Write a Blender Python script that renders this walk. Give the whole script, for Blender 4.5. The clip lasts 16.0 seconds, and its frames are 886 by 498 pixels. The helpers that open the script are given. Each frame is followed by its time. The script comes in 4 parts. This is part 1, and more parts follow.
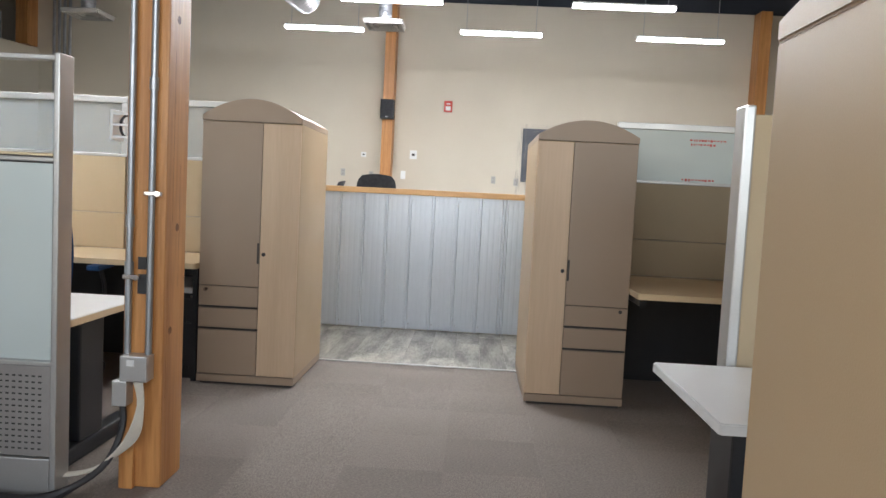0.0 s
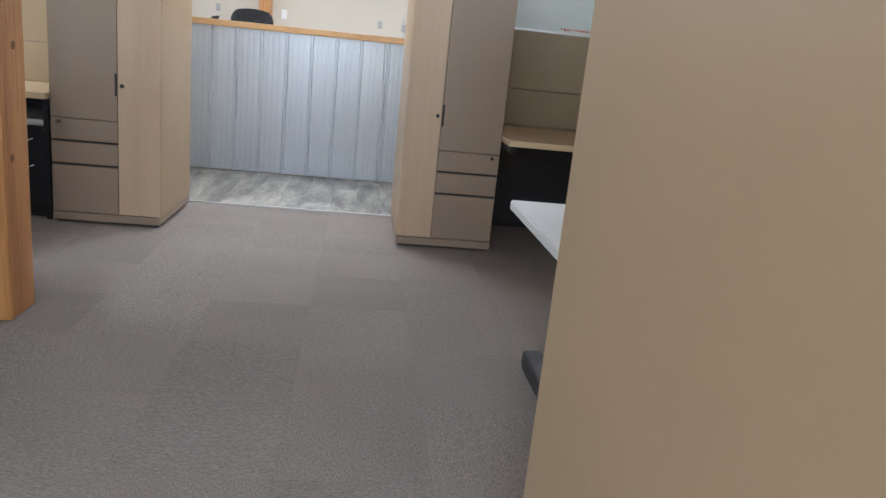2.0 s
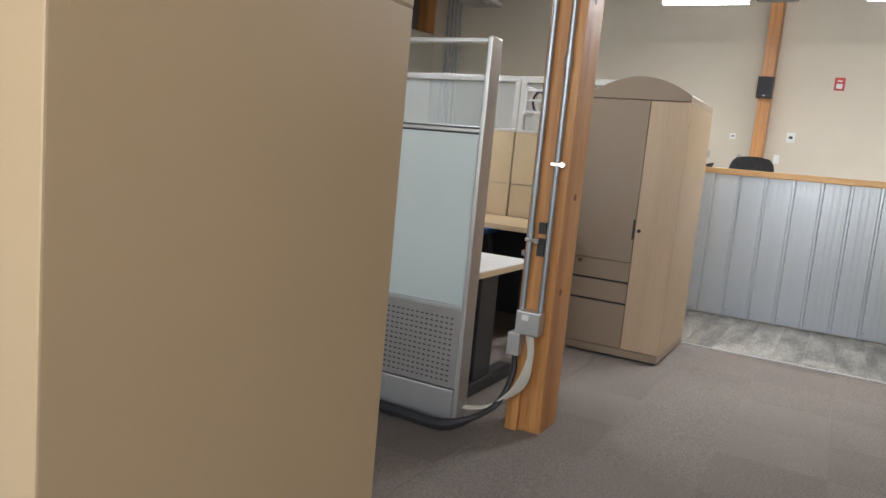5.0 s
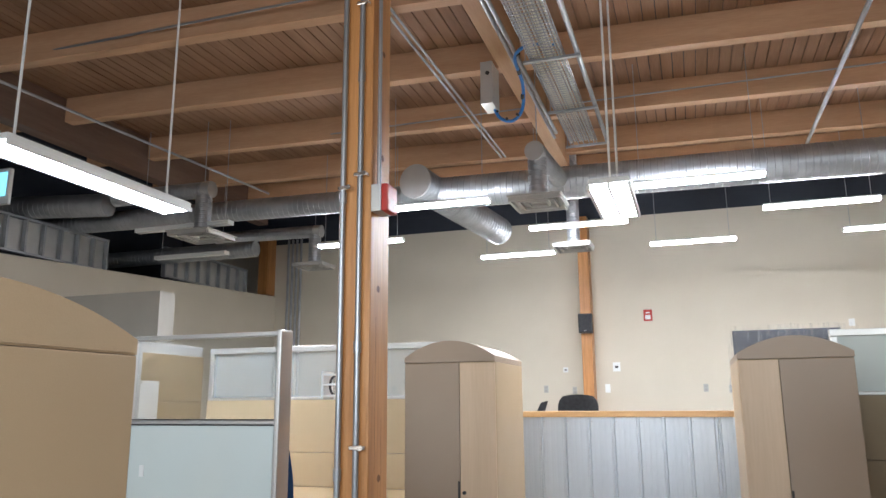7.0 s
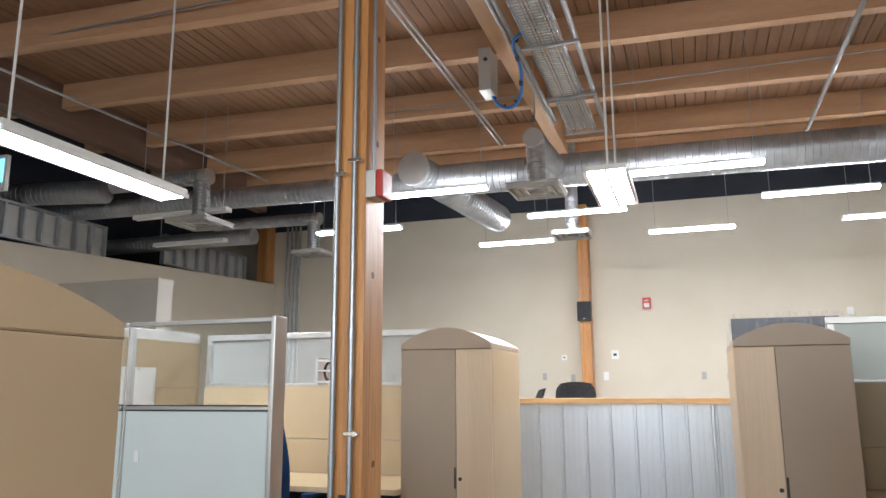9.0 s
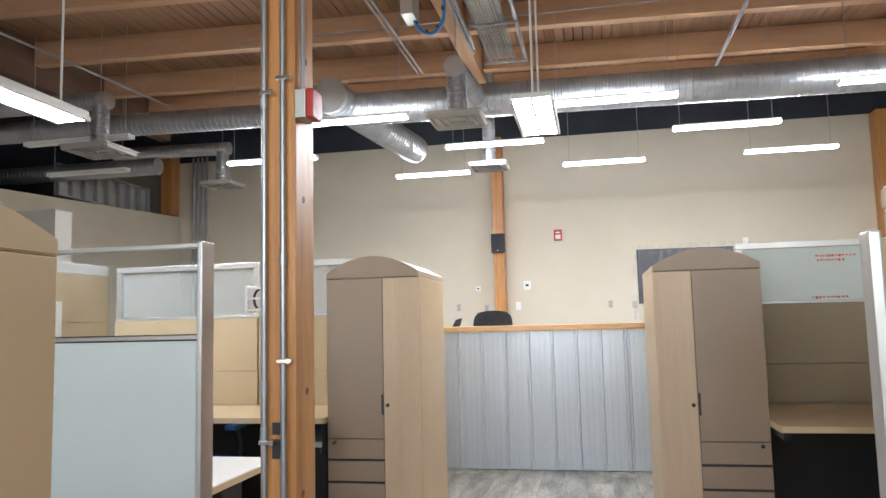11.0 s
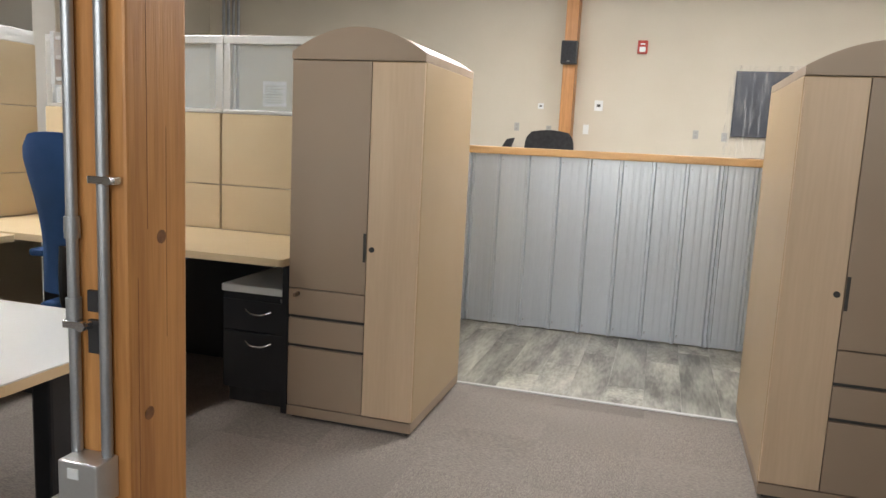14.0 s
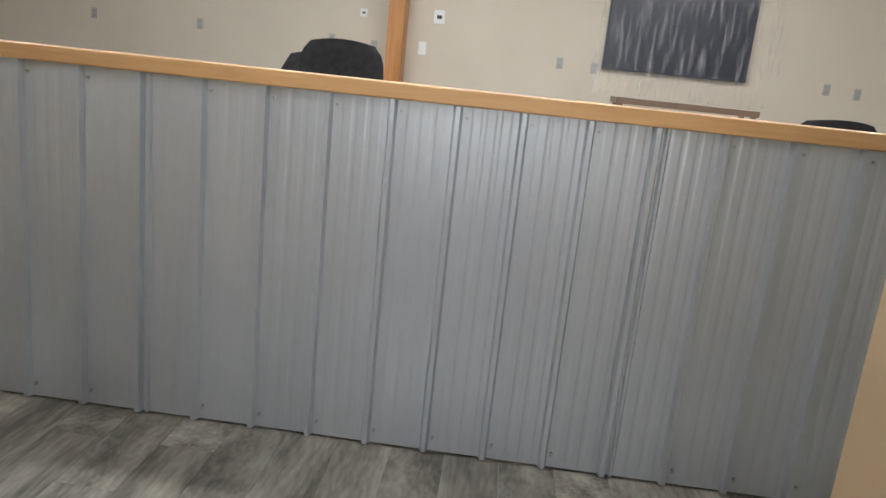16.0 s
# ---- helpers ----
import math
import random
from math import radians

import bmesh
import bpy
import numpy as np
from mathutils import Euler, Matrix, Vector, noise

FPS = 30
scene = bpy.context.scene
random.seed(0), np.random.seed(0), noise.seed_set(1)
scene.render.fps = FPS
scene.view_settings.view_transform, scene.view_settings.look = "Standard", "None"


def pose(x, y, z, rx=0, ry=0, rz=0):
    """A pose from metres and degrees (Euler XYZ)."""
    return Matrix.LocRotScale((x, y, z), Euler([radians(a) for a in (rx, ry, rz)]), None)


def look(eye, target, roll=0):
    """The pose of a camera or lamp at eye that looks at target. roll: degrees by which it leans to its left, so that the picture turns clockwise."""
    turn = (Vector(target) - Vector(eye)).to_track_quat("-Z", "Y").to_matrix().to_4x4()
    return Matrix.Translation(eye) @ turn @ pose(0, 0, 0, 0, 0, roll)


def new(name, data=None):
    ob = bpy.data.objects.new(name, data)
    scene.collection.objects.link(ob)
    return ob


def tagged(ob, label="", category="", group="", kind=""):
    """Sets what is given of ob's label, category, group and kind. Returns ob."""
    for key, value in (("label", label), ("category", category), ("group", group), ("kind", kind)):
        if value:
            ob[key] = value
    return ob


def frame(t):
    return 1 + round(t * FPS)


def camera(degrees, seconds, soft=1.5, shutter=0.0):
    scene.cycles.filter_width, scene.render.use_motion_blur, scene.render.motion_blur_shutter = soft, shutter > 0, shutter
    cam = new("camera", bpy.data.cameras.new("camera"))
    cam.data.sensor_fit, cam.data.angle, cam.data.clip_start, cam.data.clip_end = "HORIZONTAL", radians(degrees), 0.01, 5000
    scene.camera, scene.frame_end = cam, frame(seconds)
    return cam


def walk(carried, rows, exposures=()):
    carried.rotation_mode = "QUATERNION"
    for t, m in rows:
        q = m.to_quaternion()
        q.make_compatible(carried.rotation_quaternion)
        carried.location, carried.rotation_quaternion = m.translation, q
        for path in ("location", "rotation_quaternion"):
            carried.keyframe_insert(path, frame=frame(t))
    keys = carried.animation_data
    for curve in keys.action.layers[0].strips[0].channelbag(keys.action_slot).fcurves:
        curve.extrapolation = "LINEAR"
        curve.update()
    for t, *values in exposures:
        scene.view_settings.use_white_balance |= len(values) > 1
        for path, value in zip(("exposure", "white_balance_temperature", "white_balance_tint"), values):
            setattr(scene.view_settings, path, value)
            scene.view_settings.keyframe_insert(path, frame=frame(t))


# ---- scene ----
cam = camera(62.2, 16.0)
PATH = [
    (0, (0.093, 0.157, 1.267), (0.014, 2.151, 1.126), 2.9),
    (0.5, (0.135, 0.183, 1.219), (0.301, 2.137, 0.824), 4.9),
    (1, (0.158, 0.179, 1.213), (0.391, 2.115, 0.767), 5.4),
    (1.5, (0.172, 0.168, 1.206), (0.46, 2.09, 0.732), 5.8),
    (2, (0.187, 0.127, 1.206), (0.434, 2.046, 0.701), 5.9),
    (2.5, (0.155, 0.05, 1.199), (0.084, 1.974, 0.66), 6.0),
    (3, (0.077, -0.009, 1.205), (-0.359, 1.865, 0.657), 5.6),
    (3.2, (0.058, -0.015, 1.201), (-0.51, 1.831, 0.679), 5.1),
    (5.3, (-0.087, 0.044, 1.244), (-1.026, 1.799, 1.051), 5.8),
    (5.5, (-0.033, 0.087, 1.268), (-0.809, 1.927, 1.16), 4.8),
    (6, (0.133, 0.072, 1.368), (-0.511, 1.956, 1.553), 0.1),
    (6.5, (0.211, 0.068, 1.406), (-0.41, 1.941, 1.729), -1.1),
    (7, (0.213, 0.049, 1.415), (-0.408, 1.906, 1.823), -0.4),
    (7.5, (0.216, 0.05, 1.427), (-0.425, 1.897, 1.849), -0.3),
    (8, (0.225, 0.055, 1.414), (-0.438, 1.894, 1.837), -0.2),
    (8.5, (0.229, 0.069, 1.406), (-0.442, 1.904, 1.831), -0.3),
    (9, (0.234, 0.068, 1.409), (-0.39, 1.93, 1.785), -0.3),
    (9.5, (0.242, 0.084, 1.397), (-0.282, 1.992, 1.694), -0.7),
    (10, (0.177, 0.081, 1.373), (-0.268, 2.016, 1.615), -1.2),
    (10.2, (0.158, 0.086, 1.372), (-0.266, 2.028, 1.596), -1.1),
    (12.3, (0.062, 0.118, 1.367), (-0.321, 2.074, 1.534), -1.6),
    (12.5, (0.095, 0.185, 1.345), (-0.337, 2.133, 1.469), -1.8),
    (12.7, (0.105, 0.292, 1.341), (-0.375, 2.233, 1.407), -1.5),
    (12.8, (0.099, 0.354, 1.335), (-0.41, 2.288, 1.356), -1.6),
    (13, (0.047, 0.559, 1.284), (-0.472, 2.489, 1.222), -0.8),
    (13.5, (0.007, 1.085, 1.29), (-0.529, 2.998, 1.061), 0.9),
    (14, (0.0, 1.7, 1.345), (-0.557, 3.599, 1.054), 2.8),
    (14.5, (-0.055, 2.322, 1.394), (-0.585, 4.237, 1.164), 4.4),
    (15, (-0.089, 2.923, 1.422), (-0.798, 4.777, 1.176), 5.5),
    (15.5, (-0.091, 3.672, 1.365), (-0.571, 5.579, 0.995), 6.9),
    (16, (-0.118, 4.536, 1.371), (-0.251, 6.477, 0.907), 6.0),
]
EXPOSURES = [(0, 0.93, 6500, 10), (0.5, 0.9, 7100, 10), (1, 0.86, 6600, 10), (2, 0.88, 6050, 10), (3, 1.1, 5950, 10), (5.5, 0.72, 6700, 10), (6, 0.84, 6000, 10),
             (7, 1.12, 6300, 10), (10, 1.15, 6500, 10), (13, 1.14, 6750, 10), (14, 0.9, 7000, 10), (15, 0.8, 6500, 10), (15.5, 0.68, 7100, 10), (16, 0.52, 6700, 10)]
walk(cam, [(t, look(e, g, r)) for t, e, g, r in PATH], EXPOSURES)

# ---- light ----
world = bpy.data.worlds.new("world")
scene.world = world
world.use_nodes = True
sky = world.node_tree.nodes.new("ShaderNodeTexSky")
sky.sky_type, sky.sun_disc, sky.sun_elevation, sky.sun_rotation = "NISHITA", False, radians(40), radians(200)
world.node_tree.links.new(sky.outputs[0], world.node_tree.nodes["Background"].inputs[0])
world.node_tree.nodes["Background"].inputs[1].default_value = 0.12
TUBE = 60.0          # strength of the fluorescent diffusers
LENS = 36.0          # strength of the wider lenses


def area(name, m, sx, sy, watts, colour):
    d = bpy.data.lights.new(name, "AREA")
    d.shape, d.size, d.size_y, d.energy, d.color = "RECTANGLE", sx, sy, watts, colour
    ob = new(name, d)
    ob.matrix_world = m
    return ob


# daylight in the wide window openings of the wall behind the walk
area("window_daylight", look((0, -3.6, 2.3), (0, 5, 1.0)), 9.0, 2.2, 125, (0.86, 0.93, 1.0))


# ---- materials ----
def mat(name, base, dark=None, rough=0.5, metal=0.0, scale=8.0, stretch=(1, 1, 1), bump=0.0, fine=120.0, amount=1.0, vary=0.0, coord="Object", weave=0.45, span=(0.5, 0.98)):
    """A surface with large stains and fine grain: base and dark are mixed by two noises; vary shifts each object's brightness."""
    m = bpy.data.materials.new(name)
    m.use_nodes = True
    nt, N = m.node_tree, m.node_tree.nodes
    L = nt.links.new
    b = N["Principled BSDF"]
    dark = dark or tuple(c * 0.86 for c in base)
    tc, mp = N.new("ShaderNodeTexCoord"), N.new("ShaderNodeMapping")
    mp.inputs["Scale"].default_value = stretch
    L(tc.outputs[coord], mp.inputs[0])
    n1, n2 = N.new("ShaderNodeTexNoise"), N.new("ShaderNodeTexNoise")
    n1.inputs["Scale"].default_value, n2.inputs["Scale"].default_value = scale, fine
    n1.inputs["Detail"].default_value, n2.inputs["Detail"].default_value = 4, 2
    L(mp.outputs[0], n1.inputs[0]); L(mp.outputs[0], n2.inputs[0])
    add = N.new("ShaderNodeMath"); add.operation = "MULTIPLY_ADD"
    L(n2.outputs[0], add.inputs[0]); add.inputs[1].default_value = weave
    L(n1.outputs[0], add.inputs[2])
    ramp = N.new("ShaderNodeMapRange")
    ramp.inputs[1].default_value, ramp.inputs[2].default_value = span
    ramp.inputs[4].default_value = amount
    L(add.outputs[0], ramp.inputs[0])
    mix = N.new("ShaderNodeMix"); mix.data_type = "RGBA"
    mix.inputs[6].default_value, mix.inputs[7].default_value = (*base, 1), (*dark, 1)
    L(ramp.outputs[0], mix.inputs[0])
    out = mix.outputs[2]
    if vary:
        oi, hs, mr = N.new("ShaderNodeObjectInfo"), N.new("ShaderNodeHueSaturation"), N.new("ShaderNodeMapRange")
        mr.inputs[3].default_value, mr.inputs[4].default_value = 1 - vary, 1 + vary
        mul = N.new("ShaderNodeMath"); mul.operation = "MULTIPLY"; mul.inputs[1].default_value = 41.0
        L(oi.outputs["Random"], mul.inputs[0]); L(mul.outputs[0], mp.inputs["Location"])
        L(oi.outputs["Random"], mr.inputs[0]); L(mr.outputs[0], hs.inputs["Value"]); L(out, hs.inputs["Color"])
        out = hs.outputs[0]
    L(out, b.inputs["Base Color"])
    b.inputs["Metallic"].default_value = metal
    rr = N.new("ShaderNodeMapRange")
    rr.inputs[3].default_value, rr.inputs[4].default_value = max(rough - 0.06, 0.02), min(rough + 0.08, 1)
    L(n1.outputs[0], rr.inputs[0]); L(rr.outputs[0], b.inputs["Roughness"])
    if bump:
        bp = N.new("ShaderNodeBump")
        bp.inputs["Strength"].default_value, bp.inputs["Distance"].default_value = bump, 0.004
        L(n2.outputs[0], bp.inputs["Height"]); L(bp.outputs[0], b.inputs["Normal"])
    return m


def wood(name, base, dark, axis=2, rough=0.45, scale=7.0, bump=0.15, vary=0.0):
    s = [1.0, 1.0, 1.0]
    s[axis] = 0.06
    return mat(name, base, dark, rough, 0, scale, tuple(s), bump, 90, 1.0, vary)


def glass(name, colour, rough, alpha_mix):
    """Thin pane: a share of clear view through, the rest a glossy or milky surface."""
    m = bpy.data.materials.new(name)
    m.use_nodes = True
    N, L = m.node_tree.nodes, m.node_tree.links.new
    b = N["Principled BSDF"]
    b.inputs["Base Color"].default_value, b.inputs["Roughness"].default_value = (*colour, 1), rough
    tr, mx = N.new("ShaderNodeBsdfTransparent"), N.new("ShaderNodeMixShader")
    nz, mr = N.new("ShaderNodeTexNoise"), N.new("ShaderNodeMapRange")
    nz.inputs["Scale"].default_value = 2.2
    mr.inputs[3].default_value, mr.inputs[4].default_value = alpha_mix - 0.04, alpha_mix + 0.04
    L(nz.outputs[0], mr.inputs[0]); L(mr.outputs[0], mx.inputs[0])
    L(tr.outputs[0], mx.inputs[1]); L(b.outputs[0], mx.inputs[2])
    L(mx.outputs[0], N["Material Output"].inputs[0])
    return m


def glow(name, colour, strength):
    m = bpy.data.materials.new(name)
    m.use_nodes = True
    b = m.node_tree.nodes["Principled BSDF"]
    b.inputs["Base Color"].default_value = (0.8, 0.8, 0.8, 1)
    b.inputs["Emission Color"].default_value, b.inputs["Emission Strength"].default_value = (*colour, 1), strength
    return m


M_WALL = mat("wall_paint", (0.63, 0.575, 0.48), (0.59, 0.535, 0.445), 0.75, 0, 1.2, bump=0.12, fine=160)
M_WALL_W = mat("white_paint", (0.55, 0.53, 0.49), None, 0.7, 0, 1.5, bump=0.1)
# near black; on the west wall it stands in for missing light
M_DARK = mat("near_black_void", (0.035, 0.042, 0.06), (0.02, 0.024, 0.035), 0.7, 0, 0.8)
M_CARPET = mat("carpet", (0.31, 0.27, 0.24), (0.165, 0.143, 0.127), 0.95, 0, 1.1, (1, 0.35, 1), 1.0, 230, 1.0, 0.025, weave=2.6, span=(1.2, 2.4))
M_CARPET_X = mat("carpet_turned", (0.305, 0.266, 0.236), (0.16, 0.139, 0.124), 0.95, 0, 1.1, (0.35, 1, 1), 1.0, 230, 1.0, 0.025, weave=2.6, span=(1.2, 2.4))
M_VINYL = mat("grey_vinyl_wood", (0.42, 0.40, 0.34), (0.10, 0.092, 0.076), 0.36, 0, 8, (1, 0.15, 1), 0.1, 60, 1.15, 0.2, "Object")
M_TAUPE = mat("taupe_enamel", (0.35, 0.265, 0.195), (0.325, 0.245, 0.178), 0.42, 0, 1.5, bump=0.06, fine=300)
M_TAN = mat("tan_enamel", (0.45, 0.33, 0.20), (0.42, 0.305, 0.18), 0.4, 0, 1.5, bump=0.06, fine=300)
M_MAPLE = wood("pale_maple_laminate", (0.64, 0.485, 0.335), (0.55, 0.405, 0.27), 2, 0.4, 9, 0.05)
M_FIR = wood("orange_stained_fir", (0.60, 0.29, 0.10), (0.36, 0.145, 0.04), 2, 0.42, 16, 0.3)
M_FIR_X = wood("fir_joist_timber", (0.60, 0.37, 0.22), (0.46, 0.26, 0.14), 0, 0.6, 6, 0.2, 0.08)
M_FIR_Y = wood("fir_beam_timber", (0.58, 0.36, 0.20), (0.45, 0.25, 0.125), 1, 0.6, 6, 0.2)
M_DECK = wood("deck_boards", (0.33, 0.185, 0.105), (0.22, 0.115, 0.062), 1, 0.65, 6, 0.2, 0.12)
# fir darkened in its colour to imitate the shade at the deck edge
M_LEDGE = wood("fir_painted_shade", (0.19, 0.115, 0.08), (0.12, 0.07, 0.05), 1, 0.7, 6, 0.2)
M_OAK = wood("oak_cap", (0.66, 0.41, 0.19), (0.52, 0.29, 0.115), 0, 0.4, 9, 0.1)
M_STEEL = mat("galvanised_steel", (0.46, 0.48, 0.51), (0.34, 0.36, 0.385), 0.4, 0.8, 5, bump=0.05)
M_CORR = mat("galvalume_sheet", (0.53, 0.575, 0.63), (0.47, 0.515, 0.57), 0.33, 0.5, 3, (1, 1, 0.15), 0.03)
M_ALU = mat("brushed_aluminium_paint", (0.56, 0.56, 0.55), (0.5, 0.5, 0.49), 0.35, 0.6, 5, bump=0.03)
M_GREYMET = mat("grey_perforated_metal", (0.36, 0.345, 0.33), (0.32, 0.30, 0.29), 0.45, 0.3, 4)
M_HOLE = mat("dark_hole", (0.05, 0.048, 0.045), None, 0.8)
M_FABRIC = mat("beige_panel_fabric", (0.50, 0.40, 0.265), (0.455, 0.36, 0.235), 0.9, 0, 1.6, bump=0.35, fine=420)
M_FABRIC_D = mat("olive_panel_fabric", (0.36, 0.30, 0.21), (0.32, 0.265, 0.185), 0.9, 0, 1.6, bump=0.35, fine=420)
M_CREAM = mat("cream_laminate", (0.70, 0.56, 0.36), (0.66, 0.52, 0.33), 0.35, 0, 2)
M_WHITE = mat("white_laminate", (0.78, 0.80, 0.80), (0.73, 0.75, 0.75), 0.3, 0, 2)
M_BLACK = mat("black_enamel", (0.022, 0.023, 0.027), (0.014, 0.015, 0.018), 0.38, 0, 4)
M_PLASTIC = mat("black_plastic", (0.03, 0.03, 0.033), (0.02, 0.02, 0.022), 0.5, 0, 9, bump=0.1)
M_MESH = mat("black_chair_mesh", (0.035, 0.036, 0.042), (0.018, 0.018, 0.022), 0.85, 0, 30, bump=0.5, fine=500)
M_BLUE = mat("blue_chair_fabric", (0.018, 0.07, 0.20), (0.010, 0.045, 0.14), 0.92, 0, 5, bump=0.5, fine=400)
M_CHROME = mat("chrome", (0.75, 0.75, 0.76), (0.65, 0.65, 0.66), 0.18, 1.0, 6)
M_GLASS = bpy.data.materials.new("clear_glass")
M_GLASS.use_nodes = True
N, L = M_GLASS.node_tree.nodes, M_GLASS.node_tree.links.new
tr, gl, lw, mr, mx = N.new("ShaderNodeBsdfTransparent"), N.new("ShaderNodeBsdfGlossy"), N.new("ShaderNodeLayerWeight"), N.new("ShaderNodeMath"), N.new("ShaderNodeMixShader")
tr.inputs[0].default_value, gl.inputs["Roughness"].default_value, lw.inputs[0].default_value = (0.95, 0.97, 0.98, 1), 0.02, 0.5
mr.operation, mr.inputs[1].default_value, mr.inputs[2].default_value = "MULTIPLY_ADD", 0.22, 0.05
L(lw.outputs["Facing"], mr.inputs[0]); L(mr.outputs[0], mx.inputs[0])
L(tr.outputs[0], mx.inputs[1]); L(gl.outputs[0], mx.inputs[2]); L(mx.outputs[0], N["Material Output"].inputs[0])
M_FROST = glass("frosted_glass", (0.66, 0.74, 0.73), 0.4, 0.86)
M_FROST2 = glass("milky_glass", (0.52, 0.55, 0.56), 0.12, 0.34)
M_PLAST = glass("clear_plastic_film", (0.8, 0.82, 0.86), 0.15, 0.10)
# stretched noise makes milky streaks, painted highlights along the film's folds
nz = next(n for n in M_PLAST.node_tree.nodes if n.type == "TEX_NOISE")
mr = next(n for n in M_PLAST.node_tree.nodes if n.type == "MAP_RANGE")
tc, mp = M_PLAST.node_tree.nodes.new("ShaderNodeTexCoord"), M_PLAST.node_tree.nodes.new("ShaderNodeMapping")
mp.inputs["Scale"].default_value, mp.inputs["Rotation"].default_value = (9, 1, 1.3), (0, 0.2, 0)
M_PLAST.node_tree.links.new(tc.outputs["Object"], mp.inputs[0]); M_PLAST.node_tree.links.new(mp.outputs[0], nz.inputs[0])
nz.inputs["Detail"].default_value = 5
mr.inputs[1].default_value, mr.inputs[2].default_value, mr.inputs[3].default_value, mr.inputs[4].default_value = 0.5, 0.8, 0.02, 0.36
M_SCREEN = mat("screen_black", (0.02, 0.026, 0.045), None, 0.3)
M_RED = mat("red_plastic", (0.48, 0.03, 0.02), None, 0.4)
M_CYAN = glow("sign_face", (0.15, 0.62, 0.85), 0.8)
M_CABLE = mat("pale_cable", (0.68, 0.64, 0.55), None, 0.5)
M_BLUEC = mat("blue_cable", (0.02, 0.17, 0.50), None, 0.45)
M_TUBE = glow("tube_diffuser", (0.94, 0.97, 1.02), TUBE)
M_LENS = glow("wide_lens", (0.94, 0.97, 1.02), LENS)
M_INK = mat("red_marker_ink", (0.65, 0.12, 0.10), None, 0.5)
M_PLATE = mat("grey_plate", (0.42, 0.41, 0.39), None, 0.4)
M_KNOT = mat("dark_knot_wood", (0.24, 0.10, 0.035), (0.13, 0.05, 0.018), 0.6, 0, 40)
M_BROWN = mat("brown_table_top", (0.20, 0.13, 0.09), None, 0.4)


# ---- helpers for meshes ----
def box(bm, x0, x1, y0, y1, z0, z1, bev=0.0, seg=2):
    r = bmesh.ops.create_cube(bm, size=1.0)
    vs = r["verts"]
    for v in vs:
        v.co = Vector((x0 + (v.co.x + 0.5) * (x1 - x0), y0 + (v.co.y + 0.5) * (y1 - y0), z0 + (v.co.z + 0.5) * (z1 - z0)))
    if bev:
        es = list({e for v in vs for e in v.link_edges})
        bmesh.ops.bevel(bm, geom=es, offset=bev, segments=seg, affect="EDGES", profile=0.6)
    return bm


def bx(*a, **k):
    return box(bmesh.new(), *a, **k)


def tube(bm, p, q, r, n=14, r2=None):
    p, q = Vector(p), Vector(q)
    d = q - p
    m = Matrix.Translation((p + q) / 2) @ d.to_track_quat("Z", "Y").to_matrix().to_4x4()
    bmesh.ops.create_cone(bm, cap_ends=True, segments=n, radius1=r, radius2=r if r2 is None else r2, depth=d.length, matrix=m)
    return bm


def ribbed(p, q, r, n=24, pitch=0.075, lip=0.005):
    """A spiral-seam duct as one skin with raised seams."""
    bm = bmesh.new()
    p, q = Vector(p), Vector(q)
    d = q - p
    m = Matrix.Translation(p) @ d.to_track_quat("Z", "Y").to_matrix().to_4x4()
    rows, length = [(0.0, r)], d.length
    k = max(1, int(length / pitch))
    for i in range(k):
        c = (i + 0.5) * length / k
        rows += [(c - 0.009, r), (c - 0.004, r + lip), (c + 0.004, r + lip), (c + 0.009, r)]
    rows.append((length, r))
    rings = [[bm.verts.new(m @ Vector((w * math.cos(2 * math.pi * j / n), w * math.sin(2 * math.pi * j / n), z))) for j in range(n)] for z, w in rows]
    for a, b in zip(rings, rings[1:]):
        for j in range(n):
            bm.faces.new((a[j], a[(j + 1) % n], b[(j + 1) % n], b[j]))
    bm.faces.new(rings[0]); bm.faces.new(rings[-1])
    return bm


def run(bm, pts, r, n=8):
    """A bent pipe or cable through the points, smoothed."""
    P = [Vector(p) for p in pts]
    out = []
    for i in range(len(P) - 1):
        a, b, c, d = P[max(i - 1, 0)], P[i], P[i + 1], P[min(i + 2, len(P) - 1)]
        for k in range(5):
            s = k / 5
            out.append(0.5 * ((2 * b) + (c - a) * s + (2 * a - 5 * b + 4 * c - d) * s * s + (3 * b - a - 3 * c + d) * s ** 3))
    out.append(P[-1])
    rings = []
    side = Vector((0.31, 0.52, 0.79))
    for i, c in enumerate(out):
        d = (out[min(i + 1, len(out) - 1)] - out[max(i - 1, 0)]).normalized()
        side = (side - d * side.dot(d)).normalized()
        up = d.cross(side)
        rings.append([bm.verts.new(c + side * r * math.cos(2 * math.pi * k / n) + up * r * math.sin(2 * math.pi * k / n)) for k in range(n)])
    for a, b in zip(rings, rings[1:]):
        for k in range(n):
            bm.faces.new((a[k], a[(k + 1) % n], b[(k + 1) % n], b[k]))
    bm.faces.new(rings[0]); bm.faces.new(rings[-1])
    return bm


def finish(name, bm, material, smooth=False):
    me = bpy.data.meshes.new(name)
    bmesh.ops.recalc_face_normals(bm, faces=bm.faces)
    bm.to_mesh(me)
    bm.free()
    me.materials.append(material)
    if smooth:
        for p in me.polygons:
            p.use_smooth = len(p.vertices) == 4
        me.set_sharp_from_angle(angle=radians(35))
    return me


def part(name, bm, material, parent, label="", smooth=False):
    ob = new(name, finish(name, bm, material, smooth))
    ob.parent = parent
    return tagged(ob, label)


def thing(name, label, category, m=None, group=""):
    ob = tagged(new(name), label, category, group)
    ob.empty_display_size = 0.1
    ob.matrix_world = m or Matrix()
    return ob


